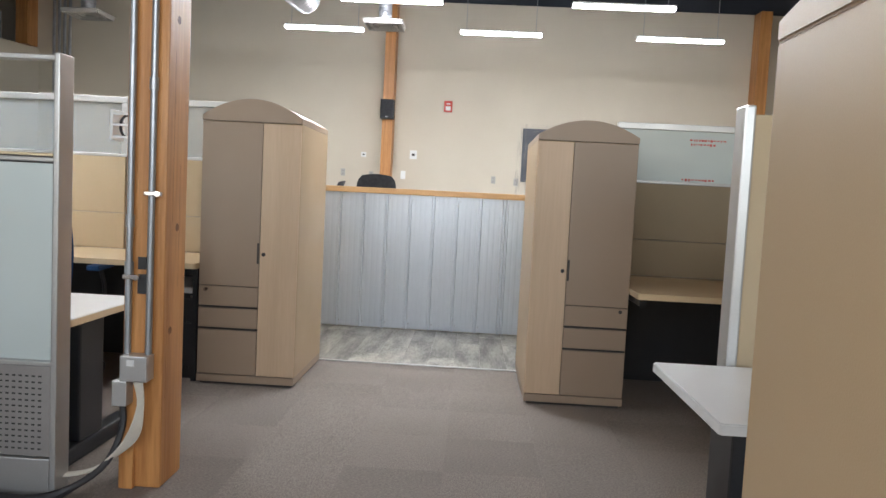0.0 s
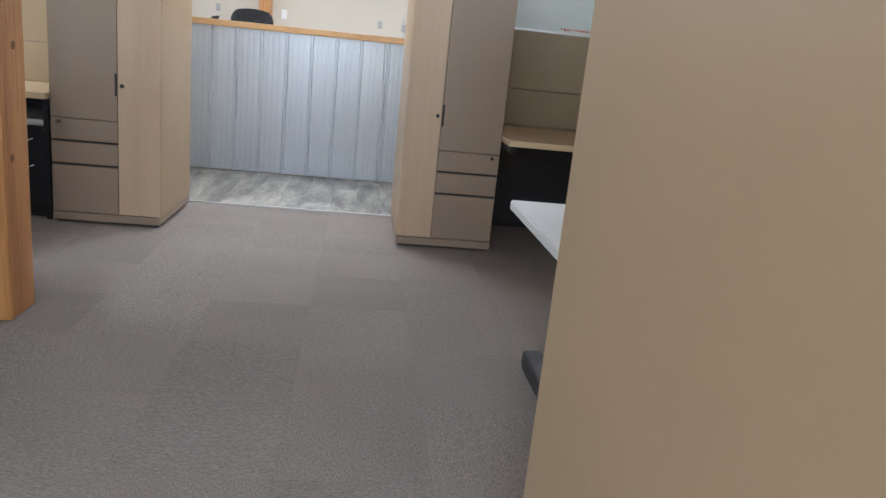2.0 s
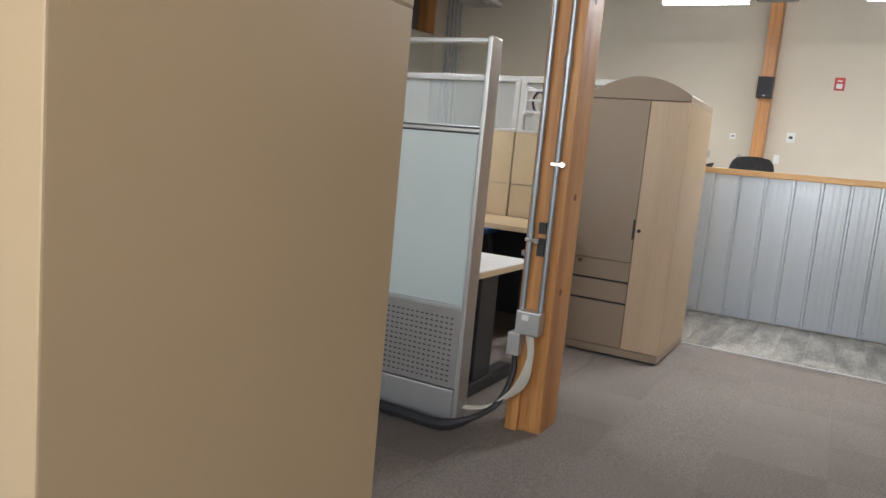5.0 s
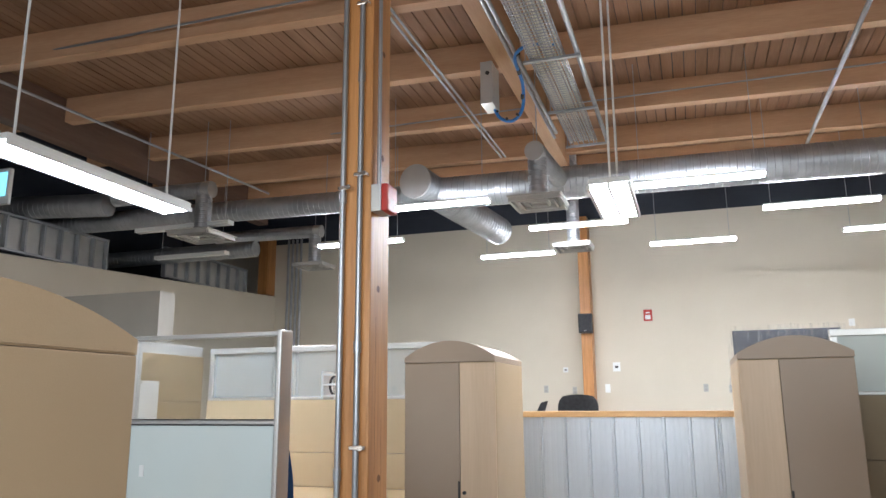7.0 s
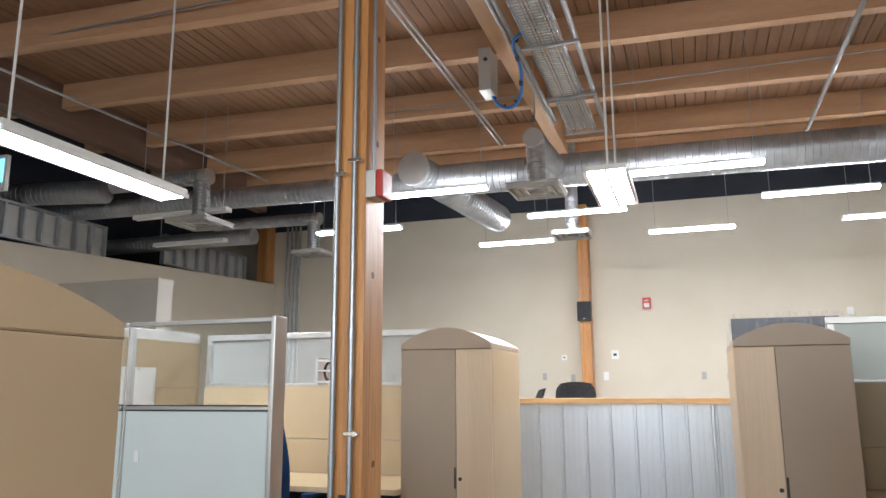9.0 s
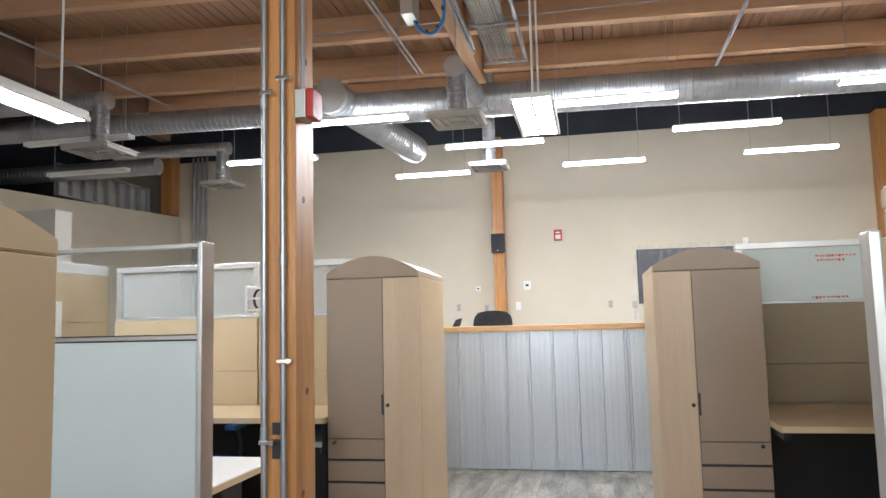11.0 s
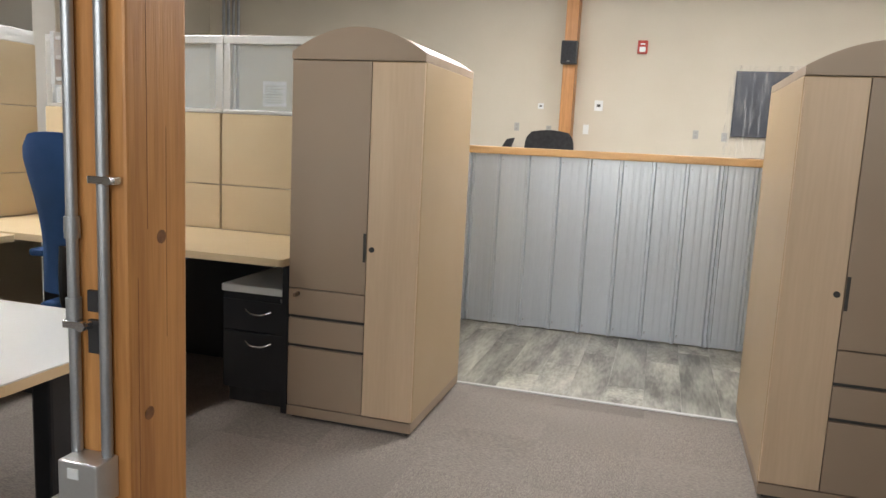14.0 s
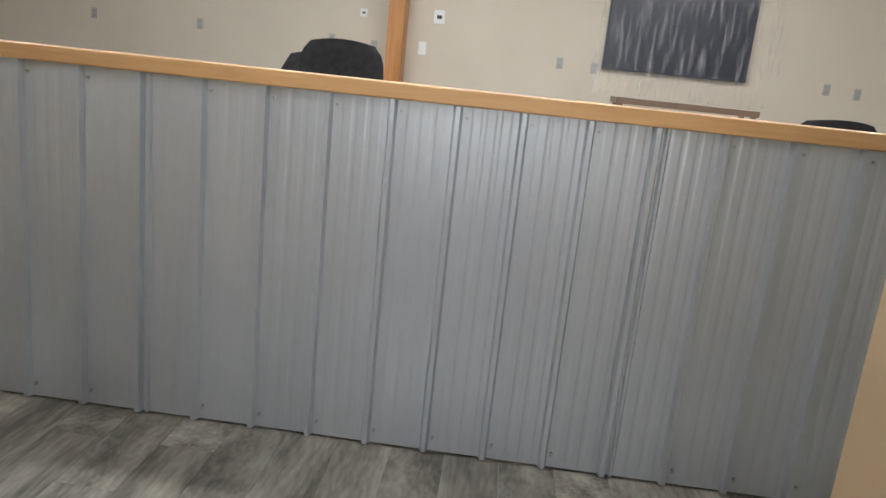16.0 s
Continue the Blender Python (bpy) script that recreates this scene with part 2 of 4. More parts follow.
def single(name, bm, material, label, category, group="", smooth=False):
    return tagged(new(name, finish(name, bm, material, smooth)), label, category, group)


def structure(name, bm, material, label="", category=""):
    return tagged(new(name, finish(name, bm, material)), label, category, kind="structure")


# ---- the setting ----
floor = structure("floor", bx(-10.6, 7.2, -4.2, 13.66, -0.2, -0.008), M_CARPET, "worn taupe carpet tile floor of an open office", "floor")
wall_north = structure("wall_north", bx(-10.6, 7.2, 13.63, 13.8, -0.01, 4.72), M_WALL, "tall beige painted wall behind the counter", "wall")
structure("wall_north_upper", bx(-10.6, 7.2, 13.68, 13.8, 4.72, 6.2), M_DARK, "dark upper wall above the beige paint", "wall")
# the west wall's shade is put into its near-black colour
structure("wall_west", bx(-10.8, -10.6, -4.2, 13.8, -0.01, 6.2), M_DARK, "side wall coloured near black for its shade", "wall")
structure("wall_east", bx(7.2, 7.4, -4.2, 13.8, -0.01, 6.2), M_WALL, "plain beige side wall", "wall")
wall_south = bmesh.new()
for a in ((-10.6, 7.2, -0.01, 1.0), (-10.6, 7.2, 3.5, 6.2), (-10.6, -4.8, 1.0, 3.5), (4.8, 7.2, 1.0, 3.5)):
    box(wall_south, a[0], a[1], -4.2, -4.0, a[2], a[3])
structure("wall_south", wall_south, M_WALL, "plain beige wall with a wide window opening", "wall")
tan = bx(-8.3, -8.1, 5.0, 13.63, -0.01, 3.2)
for v in tan.verts:
    if v.co.z > 1 and v.co.y > 10:
        v.co.z = 3.6
structure("wall_partition_tan", tan, M_WALL, "tan painted partial wall with its top open to the roof", "wall")
structure("wall_block_white", bx(-8.09, -6.4, 8.0, 8.3, -0.01, 2.855), M_WALL_W, "white painted stub wall", "wall")

# roof deck, with boards in one mesh, joists and beams
deck = bmesh.new()
for i in range(124):
    x = -7.68 + i * 0.12
    box(deck, x + 0.005, x + 0.115, -4.2, 10.9, 4.95 + 0.004 * random.random(), 5.0)
structure("ceiling", deck, M_DECK, "brown timber plank roof deck", "ceiling")
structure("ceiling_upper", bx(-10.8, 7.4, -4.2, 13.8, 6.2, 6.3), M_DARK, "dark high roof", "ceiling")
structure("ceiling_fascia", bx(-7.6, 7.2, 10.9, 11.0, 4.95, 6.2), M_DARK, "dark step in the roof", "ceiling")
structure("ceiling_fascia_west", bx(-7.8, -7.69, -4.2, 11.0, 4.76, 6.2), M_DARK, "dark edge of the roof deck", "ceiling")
SKEW = 0.06          # the joists run a little out of square to the beams
for y in (-3.1, -1.7, -0.3, 1.1, 2.5, 3.95, 5.38, 6.775, 8.195, 9.535, 10.6):
    for x0, x1 in ((-7.6, -6.83), (-6.61, -1.365), (-1.195, 3.9), (4.08, 7.2)):
        bm = bx(x0, x1, y - 0.065, y + 0.065, 4.65, 4.949, bev=0.006)
        for v in bm.verts:
            v.co.y = min(v.co.y + SKEW * (v.co.x + 1.25), 10.89)
        single("joist", bm, M_FIR_X, "sawn fir roof joist between the beams", "joist", "roof joists")
# the west beam carries its shade as a darker wood colour
for x, w, z0, label, m in ((-1.28, 0.08, 4.55, "long glued fir roof beam", M_FIR_Y), (-6.72, 0.1, 4.42, "long roof beam at the deck edge, coloured dark for shade", M_LEDGE), (3.99, 0.09, 4.55, "long glued fir roof beam", M_FIR_Y)):
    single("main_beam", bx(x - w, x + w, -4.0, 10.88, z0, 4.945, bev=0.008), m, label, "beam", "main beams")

# ---- lamps ----
def pendant(x0, x1, y, z=3.55):
    """A slim suspended tube lamp along x."""
    t = thing("pendant_light", "slim white suspended fluorescent light, lit", "ceiling light", pose((x0 + x1) / 2, y, z), "suspended lights")
    h = (x1 - x0) / 2
    part("housing", bx(-h, h, -0.062, 0.062, 0.035, 0.06, bev=0.006), M_WHITE, t)
    part("end_cap", bx(-h - 0.006, -h, -0.062, 0.062, 0.004, 0.06, bev=0.002), M_WHITE, t)
    part("end_cap", bx(h, h + 0.006, -0.062, 0.062, 0.004, 0.06, bev=0.002), M_WHITE, t)
    part("diffuser", bx(-h + 0.002, h - 0.002, -0.055, 0.055, 0.006, 0.034, bev=0.01), M_TUBE, t, "glowing white diffuser")
    for s in (-1, 1):
        part("suspension_wire", tube(bmesh.new(), (s * (h - 0.08), 0, 0.06), (s * (h - 0.08), 0, 4.94 - z), 0.004, 6), M_STEEL, t)
    return t


for x0, x1, y in ((-3.0, -1.79, 7.68), (-0.25, 1.03, 7.68), (2.55, 3.77, 7.7), (-1.65, -0.42, 9.2), (1.13, 2.33, 9.1), (-4.72, -3.45, 9.25),
                  (-0.23, 0.91, 10.75), (2.24, 3.42, 10.7), (-2.76, -1.63, 10.85)):
    pendant(x0, x1, y)
for x0, x1, y in ((-6.5, -5.1, 7.62), (-7.5, -6.25, 9.2)):
    t = pendant(x0, x1, y)
    for c in t.children:
        if c.name.startswith("diffuser"):
            c.data.materials[0] = M_WHITE
            c["label"] = "unlit white diffuser"
    t["label"] = "slim white suspended fluorescent light, unlit"


def troffer(x, y0, y1, z=3.55, w=0.38, cells=2, strips=1):
    """A wide two-lens suspended lamp along y."""
    t = thing("pendant_troffer", "wide white suspended fluorescent light with two lit lenses", "ceiling light", pose(x, y0, z), "wide suspended lights")
    n = y1 - y0
    h = w / 2
    part("housing", bx(-h, h, 0, n, 0.03, 0.075, bev=0.01), M_WHITE, t)
    for s in (-1, 1):
        part("side_rail", bx(s * h - 0.014, s * h + 0.014, 0, n, -0.004, 0.03, bev=0.003), M_WHITE, t)
    for i in range(cells):
        a, b = n * i / cells + 0.012, n * (i + 1) / cells - 0.012
        for k in range(strips):
            c, d = -h + 0.016 + (2 * h - 0.032) * k / strips, -h + 0.016 + (2 * h - 0.032) * (k + 1) / strips
            part("diffuser", bx(c + 0.012 * (k > 0), d - 0.012 * (k < strips - 1), a, b, 0.002, 0.029, bev=0.008), M_LENS, t, "glowing white lens")
    if strips > 1:
        part("centre_rail", bx(-0.011, 0.011, 0, n, 0.0, 0.03, bev=0.003), M_WHITE, t)
    for yy in (0.15, n - 0.15):
        part("suspension_rod", tube(bmesh.new(), (0, yy, 0.075), (0, yy, 4.94 - z), 0.009, 8), M_WHITE, t)
    return t


troffer(-0.263, 5.21, 6.18, z=2.877, w=0.29, cells=1, strips=2)
troffer(-3.69, 3.16, 4.88, z=2.91, w=0.26)
# unseen extra lamp behind the walk's start, added to brighten the near floor and towers
troffer(0.0, -1.8, -0.4, z=2.877, w=0.3, cells=1)


# ---- ducts ----
def duct(name, label, pieces, caps=()):
    t = thing(name, label, "duct", Matrix())
    for p, q, r in pieces:
        part("duct_section", ribbed(p, q, r), M_STEEL, t, smooth=True)
    for p, q, r in caps:
        part("end_cap", tube(bmesh.new(), p, q, r, 28), M_ALU, t, smooth=True)
    return t


duct("main_duct", "large galvanised spiral duct hung under the joists",
     [((-9.6, 8.2, 3.97), (-2.6, 8.4, 3.92), 0.14), ((-2.6, 8.4, 3.92), (7.1, 8.6, 3.86), 0.195)])
duct("round_duct", "capped galvanised duct stub crossing below the main duct", [((-2.78, 8.0, 3.98), (-2.36, 10.4, 3.86), 0.2)],
     [((-2.785, 7.96, 3.98), (-2.779, 7.999, 3.98), 0.21)])


def drop(x, y, z0, z1, r, size, elbow=None):
    t = thing("air_diffuser", "square white ceiling diffuser hung on a spiral duct", "air vent", pose(x, y, z0), "air vents")
    part("neck", ribbed((0, 0, 0.05), (0, 0, z1 - z0), r, 20, 0.05), M_STEEL, t, smooth=True)
    h = size / 2
    part("hanger_rod", tube(bmesh.new(), (0, 0, z1 - z0 - 0.02), (0, 0, 4.953 - z0), 0.005, 6), M_STEEL, t)
    part("plate", bx(-h, h, -h, h, 0.03, 0.05, bev=0.006), M_PLATE, t)
    for i in range(3):
        a = h * (0.92 - i * 0.28)
        bm = bmesh.new()
        for s in (-1, 1):
            box(bm, -a, a, s * a - 0.012, s * a + 0.012, -0.012 + 0.006 * i, 0.03)
            box(bm, s * a - 0.012, s * a + 0.012, -a + 0.013, a - 0.013, -0.012 + 0.006 * i, 0.03)
        part("louvre", bm, M_PLATE, t)
    if elbow:
        ex, ey, ez = elbow
        part("elbow", ribbed((0, 0, z1 - z0 + r * 0.6), (ex - x, ey - y, ez - z0), r, 20, 0.05), M_STEEL, t, smooth=True)
        part("end_cap", tube(bmesh.new(), Vector((0, 0, z1 - z0 + r * 0.6)) - (Vector((ex - x, ey - y, ez - z1)).normalized() * 0.12), (0, 0, z1 - z0 + r * 0.6), r * 1.05, 20), M_ALU, t, smooth=True)


drop(-1.19, 7.42, 3.40, 3.90, 0.1, 0.56, (-1.08, 8.5, 3.9))
drop(-1.2, 9.9, 3.42, 4.95, 0.085, 0.5)
drop(-5.5, 7.6, 3.42, 3.98, 0.1, 0.62, (-6.9, 7.6, 4.05))
drop(-5.65, 10.8, 3.60, 4.15, 0.1, 0.55, (-7.6, 10.8, 4.24))
duct("branch_duct", "thin galvanised branch duct", [((-9.5, 10.2, 3.85), (-6.4, 10.2, 3.85), 0.13)])
duct("branch_duct", "dark galvanised duct in the shadowed corner", [((-9.8, 7.2, 4.05), (-7.0, 7.6, 3.98), 0.15)])

# ---- cable tray, conduits and pipes under the roof ----
tray = thing("cable_tray", "wire mesh cable tray filled with pale cables along the beam", "cable tray")
for x in (-0.91, -0.85, -0.79, -0.73, -0.68):
    part("wire", tube(bmesh.new(), (x, -3.9, 4.3), (x, 8.3, 4.3), 0.004, 6), M_STEEL, tray)
for x in (-0.94, -0.65):
    for z in (4.3, 4.35):
        part("wire", tube(bmesh.new(), (x, -3.9, z), (x, 8.3, z), 0.005, 6), M_STEEL, tray)
cross = bmesh.new()
for i in range(240):
    y = -3.88 + i * 0.05
    box(cross, -0.94, -0.65, y, y + 0.005, 4.29, 4.296)
    box(cross, -0.942, -0.937, y, y + 0.005, 4.29, 4.352)
tagged(part("cross_wire", cross, M_STEEL, tray), kind="stuff")
for k in range(13):
    run_pts = [(-0.925 + 0.021 * k + 0.012 * math.sin(j * 1.7 + k), -3.8 + j * 2.0, 4.315 + 0.006 * (k % 3)) for j in range(7)]
    part("cable", run(bmesh.new(), run_pts, 0.009, 6), M_CABLE, tray)
for y in (1.5, 3.6, 5.9, 7.1, 8.2):
    part("bracket", bx(-1.0, -0.5, y, y + 0.04, 4.265, 4.285), M_STEEL, tray)
    part("hanger_rod", tube(bmesh.new(), (-0.98, y + 0.02, 4.285), (-0.98, y + 0.02, 4.94), 0.005, 6), M_STEEL, tray)


def pipe(label, pts, r, name="conduit"):
    bm = bmesh.new()
    for a, b in zip(pts, pts[1:]):
        tube(bm, a, b, r, 10)
    return single(name, bm, M_STEEL, label, "pipe", "roof conduits", True)


pipe("steel conduit beside the cable tray", [(-0.53, -3.9, 4.31), (-0.53, 8.3, 4.31)], 0.022)
pipe("steel conduit along the beam", [(-1.12, -3.9, 4.5), (-1.12, 8.3, 4.5)], 0.02)
pipe("steel conduit along the beam underside", [(-1.14, -3.9, 4.44), (-1.14, 8.3, 4.44)], 0.018)
pipe("thin steel sprinkler pipe crossing under the joists", [(1.78, -3.9, 4.5), (1.76, 9.8, 4.5)], 0.022)
pipe("steel conduit under the joists", [(-6.2, 3.0, 4.5), (-5.7, 9.4, 4.5)], 0.016)
pipe("steel conduit under the joists", [(-1.97, -3.9, 4.62), (-1.98, 9.3, 4.62)], 0.012)
pipe("steel conduit under the joists", [(-2.03, -3.9, 4.62), (-2.04, 9.3, 4.62)], 0.012)
pipe("thin conduit along a joist", [(-5.88, 5.075, 4.74), (-1.36, 5.075, 4.74)], 0.011)
pipe("thin conduit along a joist", [(-1.1, 7.92, 4.68), (3.8, 7.92, 4.68)], 0.009)
pipe("thin conduit along a joist", [(-3.9, 7.92, 4.7), (-1.36, 7.92, 4.7)], 0.009)

jbox = thing("control_box", "grey steel control box on the side of the beam", "electrical box", pose(-1.378, 6.34, 4.09))
part("case", bx(-0.1, 0.016, -0.1, 0.16, 0.0, 0.42, bev=0.006), M_ALU, jbox)
part("knockout", tube(bmesh.new(), (-0.03, -0.108, 0.3), (-0.03, -0.099, 0.3), 0.02, 12), M_HOLE, jbox)
loop = thing("blue_cable_bundle", "blue corrugated cable looping from the control box to the tray", "cable")
lp = [(-1.40, 6.4, 4.13), (-1.35, 6.46, 4.02), (-1.24, 6.52, 4.0), (-1.14, 6.5, 4.1), (-1.09, 6.3, 4.26), (-1.09, 6.0, 4.36), (-1.0, 5.85, 4.38), (-0.86, 5.8, 4.37), (-0.7, 5.84, 4.36)]
part("sheath", run(bmesh.new(), lp, 0.016, 8), M_BLUEC, loop)
for p, q in zip(lp, lp[1:]):
    p, q = Vector(p), Vector(q)
    part("band", tube(bmesh.new(), p.lerp(q, 0.42), p.lerp(q, 0.58), 0.0185, 8), M_PLASTIC, loop)

exit_sign = thing("exit_sign", "hanging running-figure exit sign with a pale blue face", "sign", pose(-7.56, 6.35, 3.92))
part("case", bx(-0.27, 0.27, -0.03, 0.03, -0.22, 0.22, bev=0.008), M_WHITE, exit_sign)
part("face", bx(-0.24, 0.24, -0.036, -0.031, -0.12, 0.17), M_CYAN, exit_sign)
part("arrow", bx(-0.13, -0.03, -0.041, -0.037, -0.012, 0.012), M_WHITE, exit_sign)
part("hanger", tube(bmesh.new(), (0, 0, 0.22), (0, 0, 1.03), 0.008, 8), M_STEEL, exit_sign)


def stud_frame(y0, y1, z0, z1):
    t = thing("metal_stud_frame", "light steel stud framing with clear sheeting above the tan wall", "framing", pose(-8.2, y0, z0))
    n = y1 - y0
    part("track", bx(-0.04, 0.04, 0, n, 0, 0.03), M_STEEL, t)
    part("track", bx(-0.04, 0.04, 0, n, z1 - z0 - 0.03, z1 - z0), M_STEEL, t)
    k = int(n / 0.3)
    for i in range(k + 1):
        y = min(i * n / k, n - 0.03)
        part("stud", bx(-0.035, 0.035, y, y + 0.03, 0.03, z1 - z0 - 0.03), M_STEEL, t)
    part("sheeting", bx(-0.05, -0.045, 0, n, 0.01, z1 - z0), M_ALU, t)


stud_frame(5.0, 8.9, 3.36, 3.86)
stud_frame(10.2, 12.65, 3.5, 4.02)
for i in range(4):
    pipe("vertical conduit on the beige wall", [(-7.8 + i * 0.1, 13.603, 0.0), (-7.8 + i * 0.1, 13.603, 4.8)], 0.026)
single("corner_post", bx(-8.34, -8.12, 13.3, 13.628, 3.62, 5.0, bev=0.01), M_FIR, "orange fir post in the corner of the beige wall", "post")

# ---- posts ----
post = thing("timber_post", "orange stained fir post carrying steel conduits", "post", pose(-1.234, 3.19, 0))
part("shaft", bx(-0.083, 0.083, -0.11, 0.105, 0, 4.549, bev=0.008), M_FIR, post)
part("base_block", bx(-0.08, -0.02, -0.135, -0.111, 0, 0.16, bev=0.004), M_FIR, post)
for dx, z0, kind in ((-0.055, 0.40, 0), (0.032, 0.53, 1)):
    bm = bmesh.new()
    tube(bm, (dx, -0.128, z0), (dx, -0.128, 4.5), 0.0135, 12)
    for z in ((0.86, 1.05, 2.3) if kind == 0 else (1.6, 2.9)):
        tube(bm, (dx, -0.128, z), (dx, -0.128, z + 0.05), 0.018, 12)
    part("conduit", bm, M_STEEL, post, "galvanised steel conduit", True)
for dx, z in ((0.028, 1.18), (0.028, 2.42), (-0.052, 0.84), (-0.052, 2.36), (0.028, 3.3)):
    bm = bx(dx - 0.022, dx + 0.045, -0.147, -0.111, z, z + 0.018, bev=0.003)
    tube(bm, (dx + 0.035, -0.153, z + 0.009), (dx + 0.035, -0.139, z + 0.009), 0.012, 8)
    part("strap", bm, M_CHROME, post)
part("black_bracket", bx(-0.022, 0.012, -0.122, -0.111, 0.78, 0.86), M_PLASTIC, post)
part("black_bracket", bx(-0.022, 0.012, -0.122, -0.111, 0.88, 0.93), M_PLASTIC, post)
jb = part("junction_box", bx(-0.06, 0.05, -0.185, -0.111, 0.43, 0.535, bev=0.005), M_ALU, post, "grey steel junction box")
part("label", bx(-0.03, 0.0, -0.188, -0.1855, 0.495, 0.52), M_WHITE, jb)
part("junction_box", bx(-0.095, -0.035, -0.175, -0.111, 0.325, 0.428, bev=0.004), M_ALU, post, "small grey steel junction box")
for i in range(7):
    a = 0.006 * i
    part("cable", run(bmesh.new(), [(-0.02 + a, -0.15, 0.44), (0.01 + a * 0.6, -0.165, 0.33), (-0.03 + a, -0.2 + a, 0.19), (-0.12, -0.24 + a, 0.09), (-0.22, -0.26 + a, 0.06), (-0.3, -0.25, 0.05 + a * 0.5)], 0.0045, 6), M_CABLE, post, "pale cable")
part("flex_conduit", run(bmesh.new(), [(-0.065, -0.14, 0.33), (-0.06, -0.155, 0.22), (-0.1, -0.24, 0.09), (-0.24, -0.36, 0.02), (-0.5, -0.37, 0.015), (-0.9, -0.345, 0.015)], 0.014, 8), M_PLASTIC, post, "black flexible conduit")
rr = random.Random(3)
for z in (0.62, 1.05, 1.9, 2.55, 3.1):
    y = rr.uniform(-0.08, 0.08)
    part("knot", tube(bmesh.new(), (0.0828, y, z), (0.0836, y, z), 0.017, 12), M_KNOT, post)
for k in range(4):
    y, z, n = rr.uniform(-0.09, 0.09), rr.uniform(0.3, 3.6), rr.uniform(0.2, 0.7)
    part("drying_crack", bx(0.0825, 0.0834, y, y + 0.0016, z, z + n), M_KNOT, post)

strobe = thing("fire_alarm_strobe", "red fire alarm horn strobe on the side of the post", "fire alarm", pose(-1.150, 3.13, 2.25))
part("back_box", bx(0.0, 0.05, -0.06, 0.06, 0, 0.13, bev=0.004), M_ALU, strobe)
part("body", bx(0.051, 0.085, -0.06, 0.06, 0, 0.13, bev=0.008), M_RED, strobe)
part("lens", tube(bmesh.new(), (0.086, 0, 0.035), (0.12, 0, 0.035), 0.035, 14, 0.02), M_PLAST, strobe)
pipe("steel conduit up the side of the post", [(-1.135, 3.13, 2.38), (-1.135, 3.13, 4.9)], 0.01)

wall_post = single("wall_post", bx(-1.63, -1.44, 13.3, 13.628, 0, 4.71, bev=0.01), M_FIR, "orange fir post against the beige wall", "post")
spk = thing("loudspeaker", "small black loudspeaker on the wall post", "loudspeaker", pose(-1.53, 13.302, 2.56))
part("case", bx(-0.12, 0.12, -0.16, -0.001, 0, 0.34, bev=0.012), M_PLASTIC, spk)
part("grille", bx(-0.105, 0.105, -0.168, -0.161, 0.02, 0.32, bev=0.004), M_MESH, spk)
part("badge", bx(-0.02, 0.02, -0.171, -0.169, 0.03, 0.04), M_ALU, spk)


def plate(x, z, w, h, label, name="wall_outlet", slots=2):
    t = thing(name, label, "wall plate", pose(x, 13.629, z), "wall plates")
    part("cover", bx(-w / 2, w / 2, -0.014, 0, -h / 2, h / 2, bev=0.003), M_WHITE if slots != 2 else M_PLATE, t)
    for i in range(max(slots, 1)):
        dz = (i - (max(slots, 1) - 1) / 2) * h * 0.42
        part("socket", bx(-w * 0.22, w * 0.22, -0.018, -0.0145, dz - h * 0.13, dz + h * 0.13), (M_HOLE if slots == 1 else M_GREYMET) if slots else M_WHITE, t)


plate(-1.07, 1.975, 0.13, 0.16, "white thermostat on the beige wall", "thermostat", 1)
plate(-1.243, 1.60, 0.09, 0.15, "white light switch on the beige wall", "light_switch", 0)
for x, z in ((0.41, 1.59), (-2.35, 1.6), (-1.83, 1.57), (0.82, 1.57), (3.5, 1.6), (3.85, 1.58), (-4.0, 1.62), (-5.35, 1.62)):
    plate(x, z, 0.08, 0.13, "grey duplex socket on the beige wall")
plate(-1.98, 1.94, 0.09, 0.09, "small white wall plate with a dark jack", "wall_jack", 1)
plate(2.75, 2.62, 0.09, 0.12, "white wall plate beside the screen", "wall_jack", 0)
alarm = thing("wall_fire_alarm", "red and white fire alarm strobe on the beige wall", "fire alarm", pose(-0.474, 13.629, 2.872))
part("body", bx(-0.075, 0.075, -0.05, 0, -0.1, 0.1, bev=0.01), M_RED, alarm)
part("lens", bx(-0.045, 0.045, -0.075, -0.051, -0.075, 0.0, bev=0.01), M_WHITE, alarm)
part("lettering", bx(-0.035, 0.035, -0.053, -0.0505, 0.035, 0.055), M_WHITE, alarm)

# ---- screen in plastic film ----
tv = thing("wall_screen", "large dark screen wrapped in crinkled clear plastic on the beige wall", "television", pose(1.73, 13.628, 1.58))
part("panel", bx(-0.83, 0.83, -0.08, 0, 0, 0.96, bev=0.012), M_SCREEN, tv)
film = bmesh.new()
nx, nz = 60, 44
rows = []
for j in range(nz + 1):
    row = []
    for i in range(nx + 1):
        x, z = -0.93 + 2.0 * i / nx, -0.28 + 1.32 * j / nz
        if x > 0.8:
            x += 0.14 * (x - 0.8) / 0.27 * math.sin(max(z + 0.2, 0) * 2.6)
        w = noise.noise((x * 9, z * 2.2, 1.0)) * 0.02 + noise.noise((x * 24, z * 7, 4.0)) * 0.012
        if z < 0:
            x += 0.06 * math.sin(i) * z
        row.append(film.verts.new((x + 0.02 * noise.noise((0, z * 6, 2)), -0.105 - abs(w), z + 0.03 * noise.noise((x * 5, 0, 3)) * (j in (0, nz)))))
    rows.append(row)
for a, b in zip(rows, rows[1:]):
    for i in range(nx):
        film.faces.new((a[i], a[i + 1], b[i + 1], b[i]))
